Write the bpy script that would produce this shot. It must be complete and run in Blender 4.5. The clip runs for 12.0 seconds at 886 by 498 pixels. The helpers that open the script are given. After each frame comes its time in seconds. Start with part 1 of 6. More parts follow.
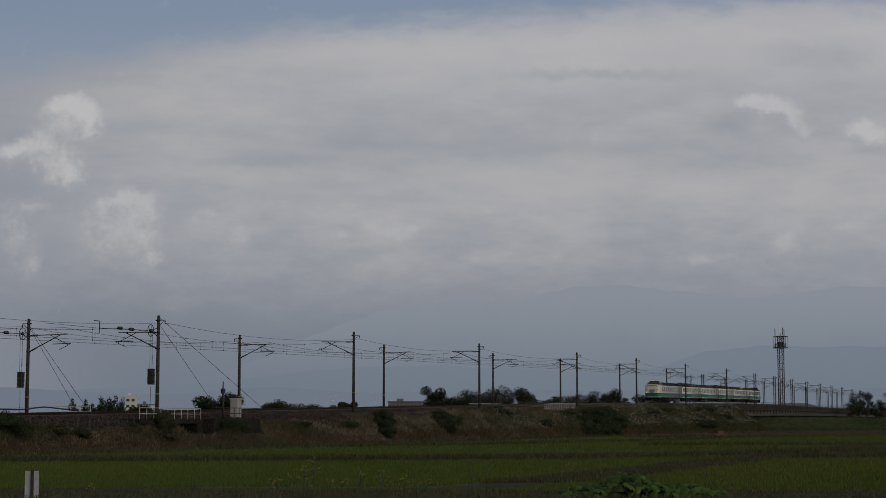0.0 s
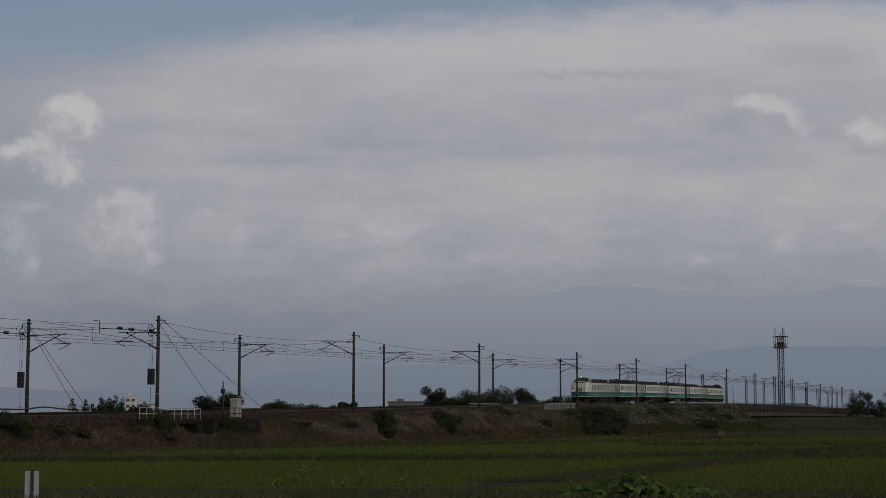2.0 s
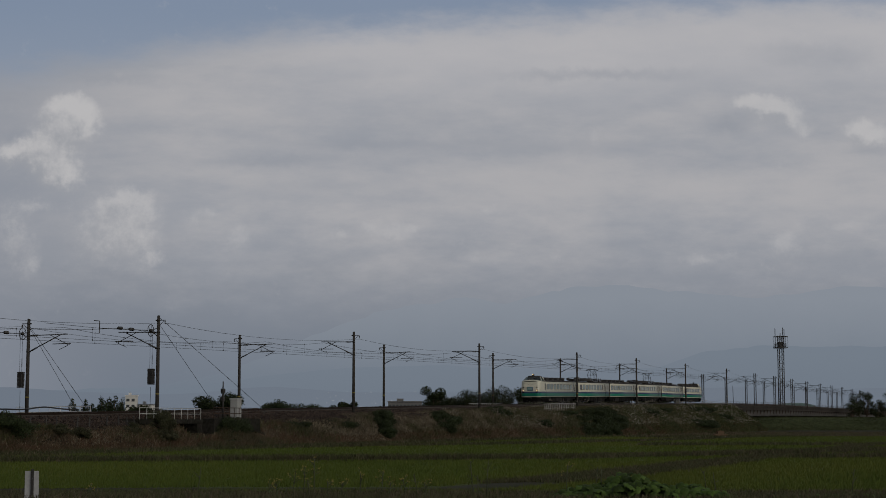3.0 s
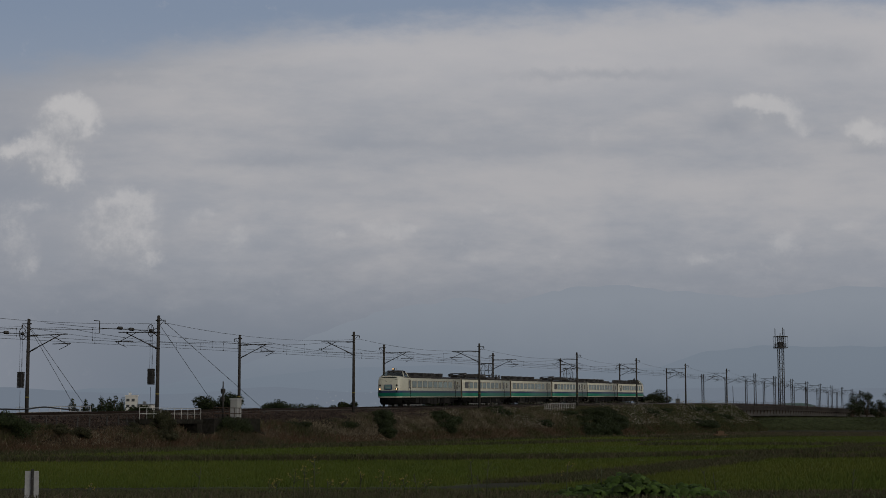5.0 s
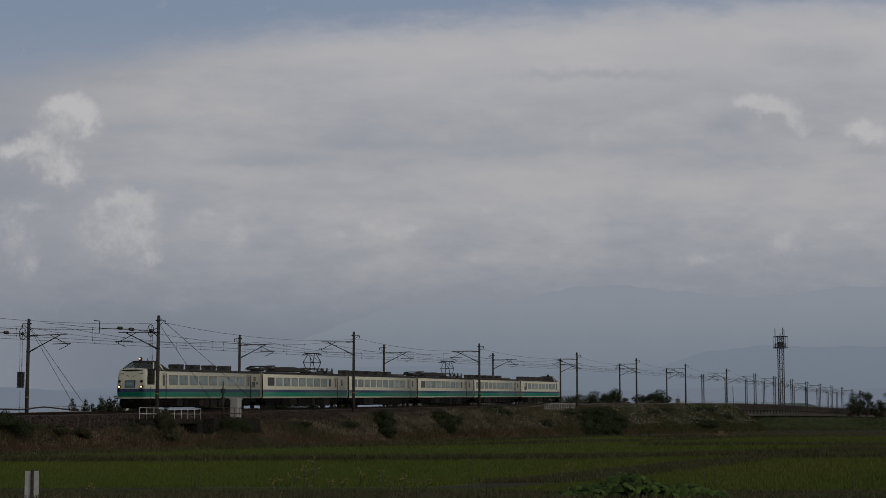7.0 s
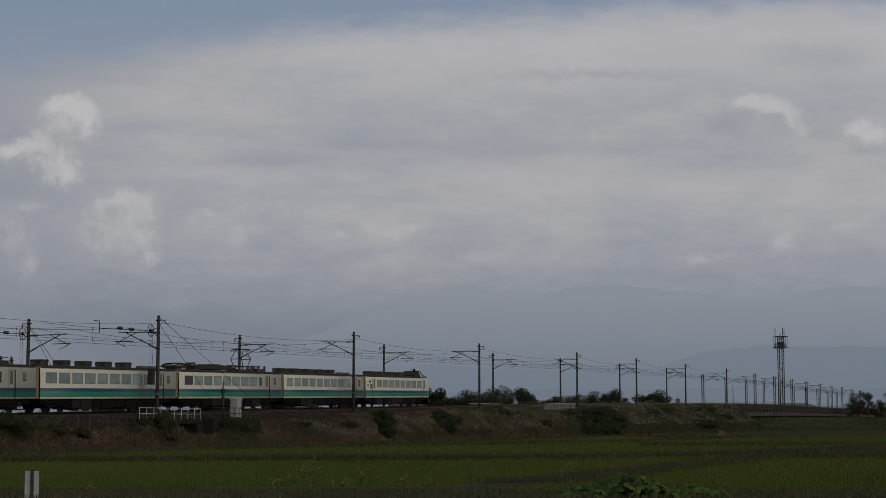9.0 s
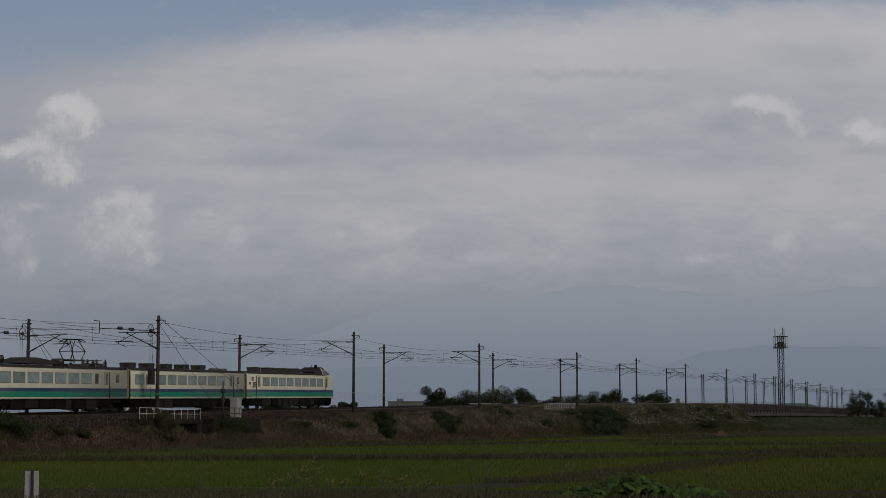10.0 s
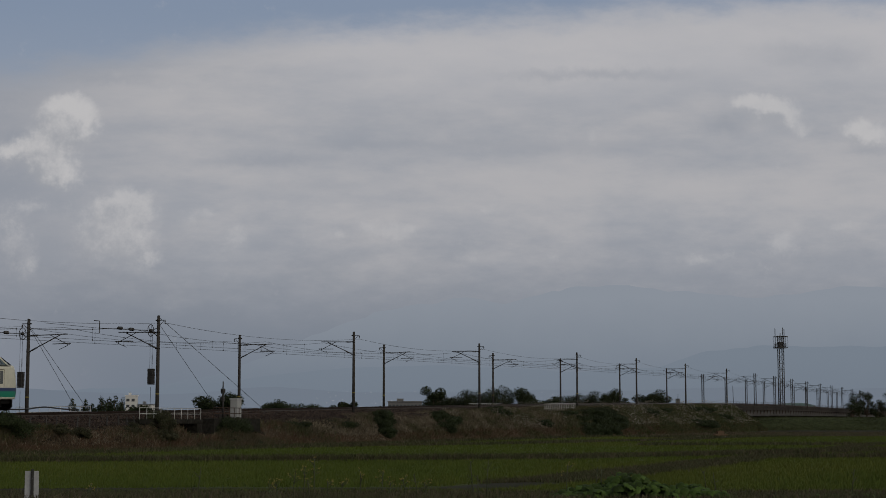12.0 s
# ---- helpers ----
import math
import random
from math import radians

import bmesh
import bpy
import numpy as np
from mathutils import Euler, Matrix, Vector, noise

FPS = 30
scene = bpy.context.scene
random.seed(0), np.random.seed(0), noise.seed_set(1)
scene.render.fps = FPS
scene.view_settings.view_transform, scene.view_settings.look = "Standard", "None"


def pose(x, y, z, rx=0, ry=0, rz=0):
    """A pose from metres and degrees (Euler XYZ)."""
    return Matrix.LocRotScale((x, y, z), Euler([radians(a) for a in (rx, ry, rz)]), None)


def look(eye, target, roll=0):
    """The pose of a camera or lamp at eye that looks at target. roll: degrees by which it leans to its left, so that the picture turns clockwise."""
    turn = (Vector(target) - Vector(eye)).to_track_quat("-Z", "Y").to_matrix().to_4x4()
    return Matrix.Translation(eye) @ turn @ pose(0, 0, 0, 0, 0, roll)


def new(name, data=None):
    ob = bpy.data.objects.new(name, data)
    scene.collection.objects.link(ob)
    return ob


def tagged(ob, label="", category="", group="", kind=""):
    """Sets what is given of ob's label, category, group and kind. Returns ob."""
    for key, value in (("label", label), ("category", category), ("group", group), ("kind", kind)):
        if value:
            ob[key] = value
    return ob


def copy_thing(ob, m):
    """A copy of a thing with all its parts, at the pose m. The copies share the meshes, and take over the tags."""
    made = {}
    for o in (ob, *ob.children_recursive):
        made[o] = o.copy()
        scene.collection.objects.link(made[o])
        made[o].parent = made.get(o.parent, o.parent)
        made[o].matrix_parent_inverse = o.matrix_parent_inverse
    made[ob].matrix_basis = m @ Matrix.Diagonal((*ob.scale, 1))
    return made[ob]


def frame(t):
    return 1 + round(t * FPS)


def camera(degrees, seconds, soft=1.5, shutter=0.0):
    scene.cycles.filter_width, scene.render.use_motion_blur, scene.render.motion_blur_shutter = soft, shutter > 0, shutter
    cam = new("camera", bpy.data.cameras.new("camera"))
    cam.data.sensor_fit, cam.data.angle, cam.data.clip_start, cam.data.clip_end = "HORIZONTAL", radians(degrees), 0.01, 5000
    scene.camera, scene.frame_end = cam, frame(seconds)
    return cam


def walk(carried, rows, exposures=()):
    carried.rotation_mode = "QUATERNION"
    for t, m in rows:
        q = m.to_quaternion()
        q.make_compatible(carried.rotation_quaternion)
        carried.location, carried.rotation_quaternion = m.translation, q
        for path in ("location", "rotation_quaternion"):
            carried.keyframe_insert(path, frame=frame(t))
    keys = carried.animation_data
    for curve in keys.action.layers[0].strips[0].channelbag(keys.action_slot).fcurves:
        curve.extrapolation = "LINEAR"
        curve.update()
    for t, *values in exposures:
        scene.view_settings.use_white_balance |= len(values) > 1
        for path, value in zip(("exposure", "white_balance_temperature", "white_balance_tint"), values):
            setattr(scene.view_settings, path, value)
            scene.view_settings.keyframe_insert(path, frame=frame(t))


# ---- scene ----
cam = camera(29.836, 12.0, soft=0.6)
EYE = (0.0, 0.0, 2.2)
STAND = look(EYE, (0.0, 100.0, 2.2 + 10.36))
walk(cam, [(0.0, STAND), (12.0, STAND)], exposures=[(0.0, -0.05), (5.5, -0.07), (7.0, -0.07), (9.5, -0.03), (12.0, 0.0)])

# ---- world, sun ----
SUN_UP, SUN_TURN = radians(24), radians(138)
world = bpy.data.worlds.new("world")
scene.world = world
world.use_nodes = True
wn, wl = world.node_tree.nodes, world.node_tree.links
wn.clear()
w_out, w_bg = wn.new("ShaderNodeOutputWorld"), wn.new("ShaderNodeBackground")
w_sky, w_mix, w_co, w_noise = (wn.new("ShaderNodeTexSky"), wn.new("ShaderNodeMix"), wn.new("ShaderNodeTexCoord"),
                               wn.new("ShaderNodeTexNoise"))
w_sky.sky_type, w_sky.sun_disc = "NISHITA", False
w_sky.sun_elevation, w_sky.sun_rotation = SUN_UP, SUN_TURN
w_mix.data_type = "RGBA"
w_noise.inputs["Scale"].default_value = 2.5
w_noise.inputs["Detail"].default_value = 6.0
w_ramp = wn.new("ShaderNodeMapRange")
w_ramp.inputs["From Min"].default_value, w_ramp.inputs["From Max"].default_value = 0.3, 0.55
w_ramp.inputs["To Min"].default_value, w_ramp.inputs["To Max"].default_value = 0.6, 1.0
wl.new(w_co.outputs["Generated"], w_noise.inputs["Vector"])
wl.new(w_noise.outputs["Fac"], w_ramp.inputs["Value"])
wl.new(w_ramp.outputs["Result"], w_mix.inputs["Factor"])
wl.new(w_sky.outputs["Color"], w_mix.inputs["A"])
w_mix.inputs["B"].default_value = (4.1, 4.2, 4.45, 1.0)
wl.new(w_mix.outputs["Result"], w_bg.inputs["Color"])
w_bg.inputs["Strength"].default_value = 0.05
wl.new(w_bg.outputs["Background"], w_out.inputs["Surface"])

sun = new("sun", bpy.data.lights.new("sun", "SUN"))
sun.data.energy, sun.data.angle, sun.data.color = 1.12, radians(48), (1.0, 0.95, 0.87)
sun_way = Vector((math.sin(SUN_TURN) * math.cos(SUN_UP), math.cos(SUN_TURN) * math.cos(SUN_UP), math.sin(SUN_UP)))
sun.matrix_world = look(sun_way * 300, (0, 0, 0))


# ---- materials ----
def mat(name, colour, rough=0.7, metal=0.0, vary=0.25, scale=1.0, fine=14.0, bump=0.2, other=None, per=""):
    """A surface with coarse and fine variation; other: the colour that the coarse variation leads to."""
    m = bpy.data.materials.new(name)
    m.use_nodes = True
    n, l = m.node_tree.nodes, m.node_tree.links
    b = n["Principled BSDF"]
    b.inputs["Roughness"].default_value, b.inputs["Metallic"].default_value = rough, metal
    co = n.new("ShaderNodeTexCoord")
    big, small = n.new("ShaderNodeTexNoise"), n.new("ShaderNodeTexNoise")
    big.inputs["Scale"].default_value, small.inputs["Scale"].default_value = scale, fine
    big.inputs["Detail"].default_value, small.inputs["Detail"].default_value = 4.0, 3.0
    l.new(co.outputs["Object"], big.inputs["Vector"])
    l.new(co.outputs["Object"], small.inputs["Vector"])
    mix = n.new("ShaderNodeMix")
    mix.data_type = "RGBA"
    o = other or tuple(min(1, c * (1 + vary)) for c in colour)
    mix.inputs["A"].default_value, mix.inputs["B"].default_value = (*colour, 1), (*o, 1)
    spread = n.new("ShaderNodeMapRange")
    spread.inputs["From Min"].default_value, spread.inputs["From Max"].default_value = 0.32, 0.68
    l.new(big.outputs["Fac"], spread.inputs["Value"])
    l.new(spread.outputs["Result"], mix.inputs["Factor"])
    hsv = n.new("ShaderNodeHueSaturation")
    val = n.new("ShaderNodeMapRange")
    val.inputs["To Min"].default_value, val.inputs["To Max"].default_value = 1 - vary, 1 + vary
    if per == "island":
        geo = n.new("ShaderNodeNewGeometry")
        l.new(geo.outputs["Random Per Island"], val.inputs["Value"])
    elif per == "object":
        inf = n.new("ShaderNodeObjectInfo")
        l.new(inf.outputs["Random"], val.inputs["Value"])
    else:
        val.inputs["From Min"].default_value, val.inputs["From Max"].default_value = 0.3, 0.7
        l.new(small.outputs["Fac"], val.inputs["Value"])
    l.new(val.outputs["Result"], hsv.inputs["Value"])
    l.new(mix.outputs["Result"], hsv.inputs["Color"])
    l.new(hsv.outputs["Color"], b.inputs["Base Color"])
    if bump:
        bp = n.new("ShaderNodeBump")
        bp.inputs["Strength"].default_value, bp.inputs["Distance"].default_value = bump, 0.03
        l.new(small.outputs["Fac"], bp.inputs["Height"])
        l.new(bp.outputs["Normal"], b.inputs["Normal"])
    return m


def glow(name, colour, strength):
    m = bpy.data.materials.new(name)
    m.use_nodes = True
    b = m.node_tree.nodes["Principled BSDF"]
    b.inputs["Base Color"].default_value = (*colour, 1)
    b.inputs["Emission Color"].default_value, b.inputs["Emission Strength"].default_value = (*colour, 1), strength
    return m


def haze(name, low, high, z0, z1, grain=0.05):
    """Far land seen through air: its haze painted as a glow, low to high."""
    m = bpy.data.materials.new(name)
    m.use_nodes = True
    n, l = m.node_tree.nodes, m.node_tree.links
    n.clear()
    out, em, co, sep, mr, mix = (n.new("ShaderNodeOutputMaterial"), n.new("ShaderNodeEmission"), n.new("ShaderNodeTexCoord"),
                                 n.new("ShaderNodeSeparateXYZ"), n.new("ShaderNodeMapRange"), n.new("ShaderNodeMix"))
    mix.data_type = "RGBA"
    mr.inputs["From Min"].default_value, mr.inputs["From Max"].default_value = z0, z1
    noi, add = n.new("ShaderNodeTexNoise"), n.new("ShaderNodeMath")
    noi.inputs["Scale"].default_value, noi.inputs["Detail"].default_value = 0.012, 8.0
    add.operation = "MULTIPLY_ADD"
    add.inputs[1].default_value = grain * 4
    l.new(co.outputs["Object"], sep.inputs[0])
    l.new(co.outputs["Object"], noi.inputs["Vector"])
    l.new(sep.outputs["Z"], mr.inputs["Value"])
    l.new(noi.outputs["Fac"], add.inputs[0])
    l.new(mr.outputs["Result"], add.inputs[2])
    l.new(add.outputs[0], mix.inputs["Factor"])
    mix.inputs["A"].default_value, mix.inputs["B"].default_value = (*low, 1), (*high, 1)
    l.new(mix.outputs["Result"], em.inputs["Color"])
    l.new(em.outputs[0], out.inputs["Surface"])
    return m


M = dict(
    soil=mat("soil", (0.0270, 0.0216, 0.0120), 0.95, vary=0.35, scale=0.08, fine=1.5, other=(0.0210, 0.0252, 0.0090)),
    bank=mat("bank_earth", (0.0192, 0.0139, 0.0085), 0.95, vary=0.35, scale=0.15, fine=2.0, other=(0.0115, 0.0115, 0.0054)),
    ballast=mat("ballast", (0.0320, 0.0236, 0.0186), 0.95, vary=0.4, scale=0.6, fine=9.0, bump=0.8, other=(0.0220, 0.0160, 0.0130)),
    stone=mat("ballast_stone", (0.056, 0.041, 0.033), 0.9, vary=0.85, scale=1.0, bump=0, other=(0.036, 0.026, 0.021), per="island"),
    sleeper=mat("sleeper_concrete", (0.0720, 0.0660, 0.0570), 0.9, vary=0.2),
    rail=mat("rail_steel", (0.0490, 0.0315, 0.0224), 0.45, 0.8, vary=0.2),
    rice=mat("rice_leaf", (0.0625, 0.0875, 0.0163), 0.85, vary=0.16, scale=0.05, fine=0.6, bump=0, other=(0.0700, 0.0925, 0.0175), per="island"),
    paddy=mat("paddy_canopy", (0.0520, 0.0715, 0.0143), 0.9, vary=0.2, scale=0.06, fine=1.5, bump=0.3, other=(0.0676, 0.0858, 0.0182)),
    bundearth=mat("bund_earth", (0.034, 0.032, 0.018), 0.95, vary=0.3, scale=0.3, fine=3.0, other=(0.028, 0.03, 0.014)),
    girder=mat("girder_concrete", (0.085, 0.08, 0.076), 0.9, vary=0.25, scale=0.2, fine=2, other=(0.06, 0.055, 0.05)),
    ricepale=mat("rice_leaf_pale", (0.0888, 0.1020, 0.0216), 0.85, vary=0.16, scale=0.05, fine=0.6, bump=0, other=(0.0792, 0.0960, 0.0192), per="island"),
    leveegrass=mat("levee_grass", (0.052, 0.062, 0.026), 0.9, vary=0.35, scale=0.08, fine=1.0, bump=0.1, other=(0.035, 0.045, 0.018)),
    dry=mat("dry_grass", (0.1000, 0.0790, 0.0560), 0.9, vary=0.5, scale=0.12, fine=1.0, bump=0, other=(0.0780, 0.0680, 0.0430), per="island"),
    reddish=mat("reddish_grass", (0.1020, 0.0624, 0.0408), 0.9, vary=0.4, scale=0.2, fine=1.0, bump=0, other=(0.0840, 0.0600, 0.0372), per="island"),
    weed=mat("green_weed", (0.0580, 0.0690, 0.0310), 0.75, vary=0.45, scale=0.15, fine=1.0, bump=0, other=(0.0600, 0.0638, 0.0225), per="island"),
    bund=mat("bund_grass", (0.0634, 0.0592, 0.0320), 0.85, vary=0.4, scale=0.1, fine=1.0, bump=0, other=(0.0464, 0.0507, 0.0229), per="island"),
    straw=mat("straw_grass", (0.2015, 0.1690, 0.1196), 0.9, vary=0.4, scale=0.2, fine=1.0, bump=0, other=(0.1365, 0.1105, 0.0754), per="island"),
    plume=mat("grass_plume", (0.2200, 0.2000, 0.1640), 0.9, vary=0.25, scale=2.0, bump=0, per="island"),
    leaf=mat("tree_leaf", (0.0165, 0.0248, 0.0094), 0.6, vary=0.5, scale=0.4, bump=0, other=(0.0248, 0.0303, 0.0110), per="island"),
    shrub=mat("shrub_leaf", (0.0205, 0.0275, 0.0112), 0.65, vary=0.5, scale=0.6, bump=0, per="island"),
    olive=mat("olive_weed_leaf", (0.0300, 0.0340, 0.0160), 0.7, vary=0.55, scale=0.6, bump=0, other=(0.046, 0.044, 0.024), per="island"),
    bark=mat("bark", (0.07, 0.05, 0.035), 0.95, vary=0.3, scale=3),
    pole=mat("pole_concrete", (0.0300, 0.0262, 0.0222), 0.9, vary=0.2, scale=0.8, fine=12),
    steel=mat("galvanised_steel", (0.0960, 0.0960, 0.0960), 0.6, 0.5, vary=0.2, scale=2),
    darksteel=mat("dark_steel", (0.03, 0.028, 0.026), 0.6, 0.4, vary=0.25, scale=2),
    insul=mat("insulator_porcelain", (0.0240, 0.0215, 0.0195), 0.35, vary=0.15),
    wire=mat("wire_copper", (0.03, 0.028, 0.027), 0.6, 0.4, vary=0.2),
    concrete=mat("concrete", (0.0706, 0.0659, 0.0588), 0.9, vary=0.25, scale=0.5, fine=6, other=(0.0424, 0.0390, 0.0338)),
    deck=mat("viaduct_concrete", (0.0825, 0.0690, 0.0600), 0.9, vary=0.2, scale=0.15, fine=2, other=(0.0562, 0.0473, 0.0413)),
    whitepaint=mat("white_painted_steel", (0.3720, 0.3660, 0.3480), 0.5, vary=0.12, scale=2),
    rust=mat("rusty_steel", (0.0400, 0.0220, 0.0140), 0.85, 0.2, vary=0.3, scale=3),
    cabinet=mat("cabinet_paint", (0.3114, 0.3114, 0.3013), 0.45, vary=0.08, scale=1.5),
    cream=mat("cream_train_paint", (0.525, 0.508, 0.410), 0.38, vary=0.07, scale=0.9, fine=5, bump=0.02),
    navy=mat("navy_train_paint", (0.028, 0.038, 0.10), 0.35, vary=0.1, scale=0.5, bump=0.02),
    green=mat("green_train_paint", (0.008, 0.175, 0.108), 0.35, vary=0.1, scale=0.5, bump=0.02),
    roof=mat("train_roof", (0.0310, 0.0280, 0.0250), 0.85, vary=0.2, scale=0.6, fine=4, bump=0.1),
    cooler=mat("cooler_housing", (0.0580, 0.0540, 0.0490), 0.7, vary=0.2, scale=1.5),
    under=mat("underframe_black", (0.0060, 0.0055, 0.0050), 0.85, vary=0.3, scale=1.2),
    undergrey=mat("underframe_grey", (0.0160, 0.0150, 0.0138), 0.8, vary=0.3, scale=1.2),
    rubber=mat("black_rubber", (0.02, 0.02, 0.02), 0.7, vary=0.1),
    gangway=mat("gangway_canvas", (0.17, 0.14, 0.09), 0.9, vary=0.15, scale=2),
    # reflected sky is painted into the panes as a pale blue-grey base
    pane=mat("window_glass_sky_tint", (0.140, 0.190, 0.195), 0.1, vary=0.2, scale=1.9, fine=2.0, bump=0, other=(0.225, 0.275, 0.275), per="object"),
    doorpane=mat("door_glass", (0.085, 0.09, 0.09), 0.15, vary=0.1, bump=0),
    farglass=mat("far_window_glass", (0.06, 0.064, 0.07), 0.2, vary=0.1, bump=0),
    paneopen=mat("dark_train_window", (0.03, 0.03, 0.035), 0.12, vary=0.1, bump=0),
    sign=mat("head_board", (0.13, 0.24, 0.24), 0.4, vary=0.1, scale=3),
    wall=mat("pale_wall", (0.6, 0.58, 0.54), 0.8, vary=0.1, scale=0.2),
    greywall=mat("grey_wall", (0.12, 0.118, 0.115), 0.8, vary=0.15, scale=0.2),
    # moss and stains, darkened further to stand in for the bridge's shade
    mossy_shade=mat("mossy_shade_concrete", (0.028, 0.025, 0.022), 0.95, vary=0.5, scale=0.9, fine=5, bump=0.6, other=(0.013, 0.013, 0.009)),
    slate=mat("slate_roof", (0.12, 0.13, 0.14), 0.7, vary=0.2, scale=0.3),
    bluegreen=mat("blue_green_roof", (0.11, 0.17, 0.17), 0.6, vary=0.15, scale=0.2),
    boardback=mat("board_back", (0.3100, 0.3100, 0.3100), 0.5, vary=0.1, scale=3),
    squash=mat("squash_leaf", (0.034, 0.062, 0.011), 0.6, vary=0.6, scale=3, fine=20, other=(0.052, 0.084, 0.018), per="object"),
    stem=mat("weed_stem", (0.0360, 0.0420, 0.0180), 0.8, vary=0.3),
    yellow=mat("yellow_flower", (0.1701, 0.1323, 0.0237), 0.7, vary=0.3, bump=0, per="island"),
)
for key in ("rice", "olive", "stone", "mossy_shade", "ricepale", "dry", "reddish", "weed", "bund", "straw", "plume", "leaf", "shrub", "squash", "soil", "bank", "bundearth", "paddy", "leveegrass", "ballast",
            "concrete", "deck", "girder", "under", "undergrey", "roof"):
    M[key].node_tree.nodes["Principled BSDF"].inputs["Specular IOR Level"].default_value = 0.12


def clear_glass(name):
    """Tinted clear glass: mostly seen through, a little gloss."""
    m = bpy.data.materials.new(name)
    m.use_nodes = True
    n, l = m.node_tree.nodes, m.node_tree.links
    n.clear()
    out, mix, see, gloss = (n.new("ShaderNodeOutputMaterial"), n.new("ShaderNodeMixShader"), n.new("ShaderNodeBsdfTransparent"),
                            n.new("ShaderNodeBsdfGlossy"))
    see.inputs["Color"].default_value = (0.55, 0.6, 0.6, 1)
    gloss.inputs["Roughness"].default_value = 0.08
    gloss.inputs["Color"].default_value = (0.5, 0.55, 0.55, 1)
    mix.inputs["Fac"].default_value = 0.2
    l.new(see.outputs[0], mix.inputs[1])
    l.new(gloss.outputs[0], mix.inputs[2])
    l.new(mix.outputs[0], out.inputs["Surface"])
    return m


M["cabglass"] = clear_glass("cab_glass")
M["lamp"] = glow("lit_headlamp", (1.0, 0.6, 0.3), 1.6)


# ---- building helpers ----
def put(bm, verts, faces, m=0, smooth=False):
    vs = [bm.verts.new(v) for v in verts]
    for f in faces:
        try:
            fc = bm.faces.new([vs[i] for i in f])
        except ValueError:
            continue
        fc.material_index, fc.smooth = m, smooth
    return vs


def box(bm, a, b, m=0, cut=0.0):
    """A box from corner a to corner b; cut: chamfer of its upright and top edges."""
    (x0, y0, z0), (x1, y1, z1) = a, b
    if not cut:
        put(bm, [(x0, y0, z0), (x1, y0, z0), (x1, y1, z0), (x0, y1, z0), (x0, y0, z1), (x1, y0, z1), (x1, y1, z1), (x0, y1, z1)],
            [(3, 2, 1, 0), (4, 5, 6, 7), (0, 1, 5, 4), (1, 2, 6, 5), (2, 3, 7, 6), (3, 0, 4, 7)], m)
        return
    c = cut

    def ring(z, g):
        return [(x0 + c + g, y0 + g, z), (x1 - c - g, y0 + g, z), (x1 - g, y0 + c + g, z), (x1 - g, y1 - c - g, z),
                (x1 - c - g, y1 - g, z), (x0 + c + g, y1 - g, z), (x0 + g, y1 - c - g, z), (x0 + g, y0 + c + g, z)]
    vs = ring(z0, 0) + ring(z1 - c, 0) + ring(z1, c * 0.7)
    fs = [tuple(range(7, -1, -1)), tuple(range(16, 24))]
    for k in (0, 8):
        fs += [(k + i, k + (i + 1) % 8, k + 8 + (i + 1) % 8, k + 8 + i) for i in range(8)]
    put(bm, vs, fs, m)


def tube(bm, p, q, r, r2=None, n=8, m=0, caps=True):
    """A straight, tapered tube from p to q."""
    p, q = Vector(p), Vector(q)
    r2 = r if r2 is None else r2
    d = (q - p).normalized()
    u = d.orthogonal().normalized()
    w = d.cross(u)
    vs = [c + (u * math.cos(t) + w * math.sin(t)) * rr for c, rr in ((p, r), (q, r2)) for t in [2 * math.pi * i / n for i in range(n)]]
    fs = [(i, (i + 1) % n, n + (i + 1) % n, n + i) for i in range(n)]
    if caps:
        fs += [tuple(range(n - 1, -1, -1)), tuple(range(n, 2 * n))]
    put(bm, vs, fs, m, n > 5)


def line(bm, pts, r, n=4, m=0):
    """A bent tube through the points."""
    pts = [Vector(p) for p in pts]
    rings = []
    for i, p in enumerate(pts):
        d = (pts[min(i + 1, len(pts) - 1)] - pts[max(i - 1, 0)]).normalized()
        u = d.cross(Vector((0, 0, 1)))
        u = u.normalized() if u.length > 0.05 else d.orthogonal().normalized()
        w = u.cross(d)
        rings.append([bm.verts.new(p + (u * math.cos(t) + w * math.sin(t)) * r) for t in [2 * math.pi * (k + 0.5) / n for k in range(n)]])
    for a, b in zip(rings, rings[1:]):
        for k in range(n):
            f = bm.faces.new((a[k], a[(k + 1) % n], b[(k + 1) % n], b[k]))
            f.material_index, f.smooth = m, True
    bm.faces.new(rings[0][::-1]), bm.faces.new(rings[-1])


def sheet(bm, rows, m=0, smooth=True):
    """A skin over rows of points."""
    vs = [[bm.verts.new(p) for p in r] for r in rows]
    for a, b in zip(vs, vs[1:]):
        for i in range(len(a) - 1):
            f = bm.faces.new((a[i], a[i + 1], b[i + 1], b[i]))
            f.material_index, f.smooth = m, smooth
    return vs


def mesh_of(name, bm, mats):
    me = bpy.data.meshes.new(name)
    bmesh.ops.recalc_face_normals(bm, faces=bm.faces[:])
    bm.to_mesh(me)
    bm.free()
    for x in mats if isinstance(mats, (list, tuple)) else [mats]:
        me.materials.append(x)
    return me


def part(name, bm, mats, parent=None, label="", at=None):
    ob = new(name, mesh_of(name, bm, mats))
    ob.parent = parent
    if at is not None:
        ob.matrix_basis = at
    return tagged(ob, label)


def thing(name, label, category, group="", at=None):
    ob = new(name)
    ob.empty_display_size = 0.2
    if at is not None:
        ob.matrix_basis = at
    return tagged(ob, label, category, group)


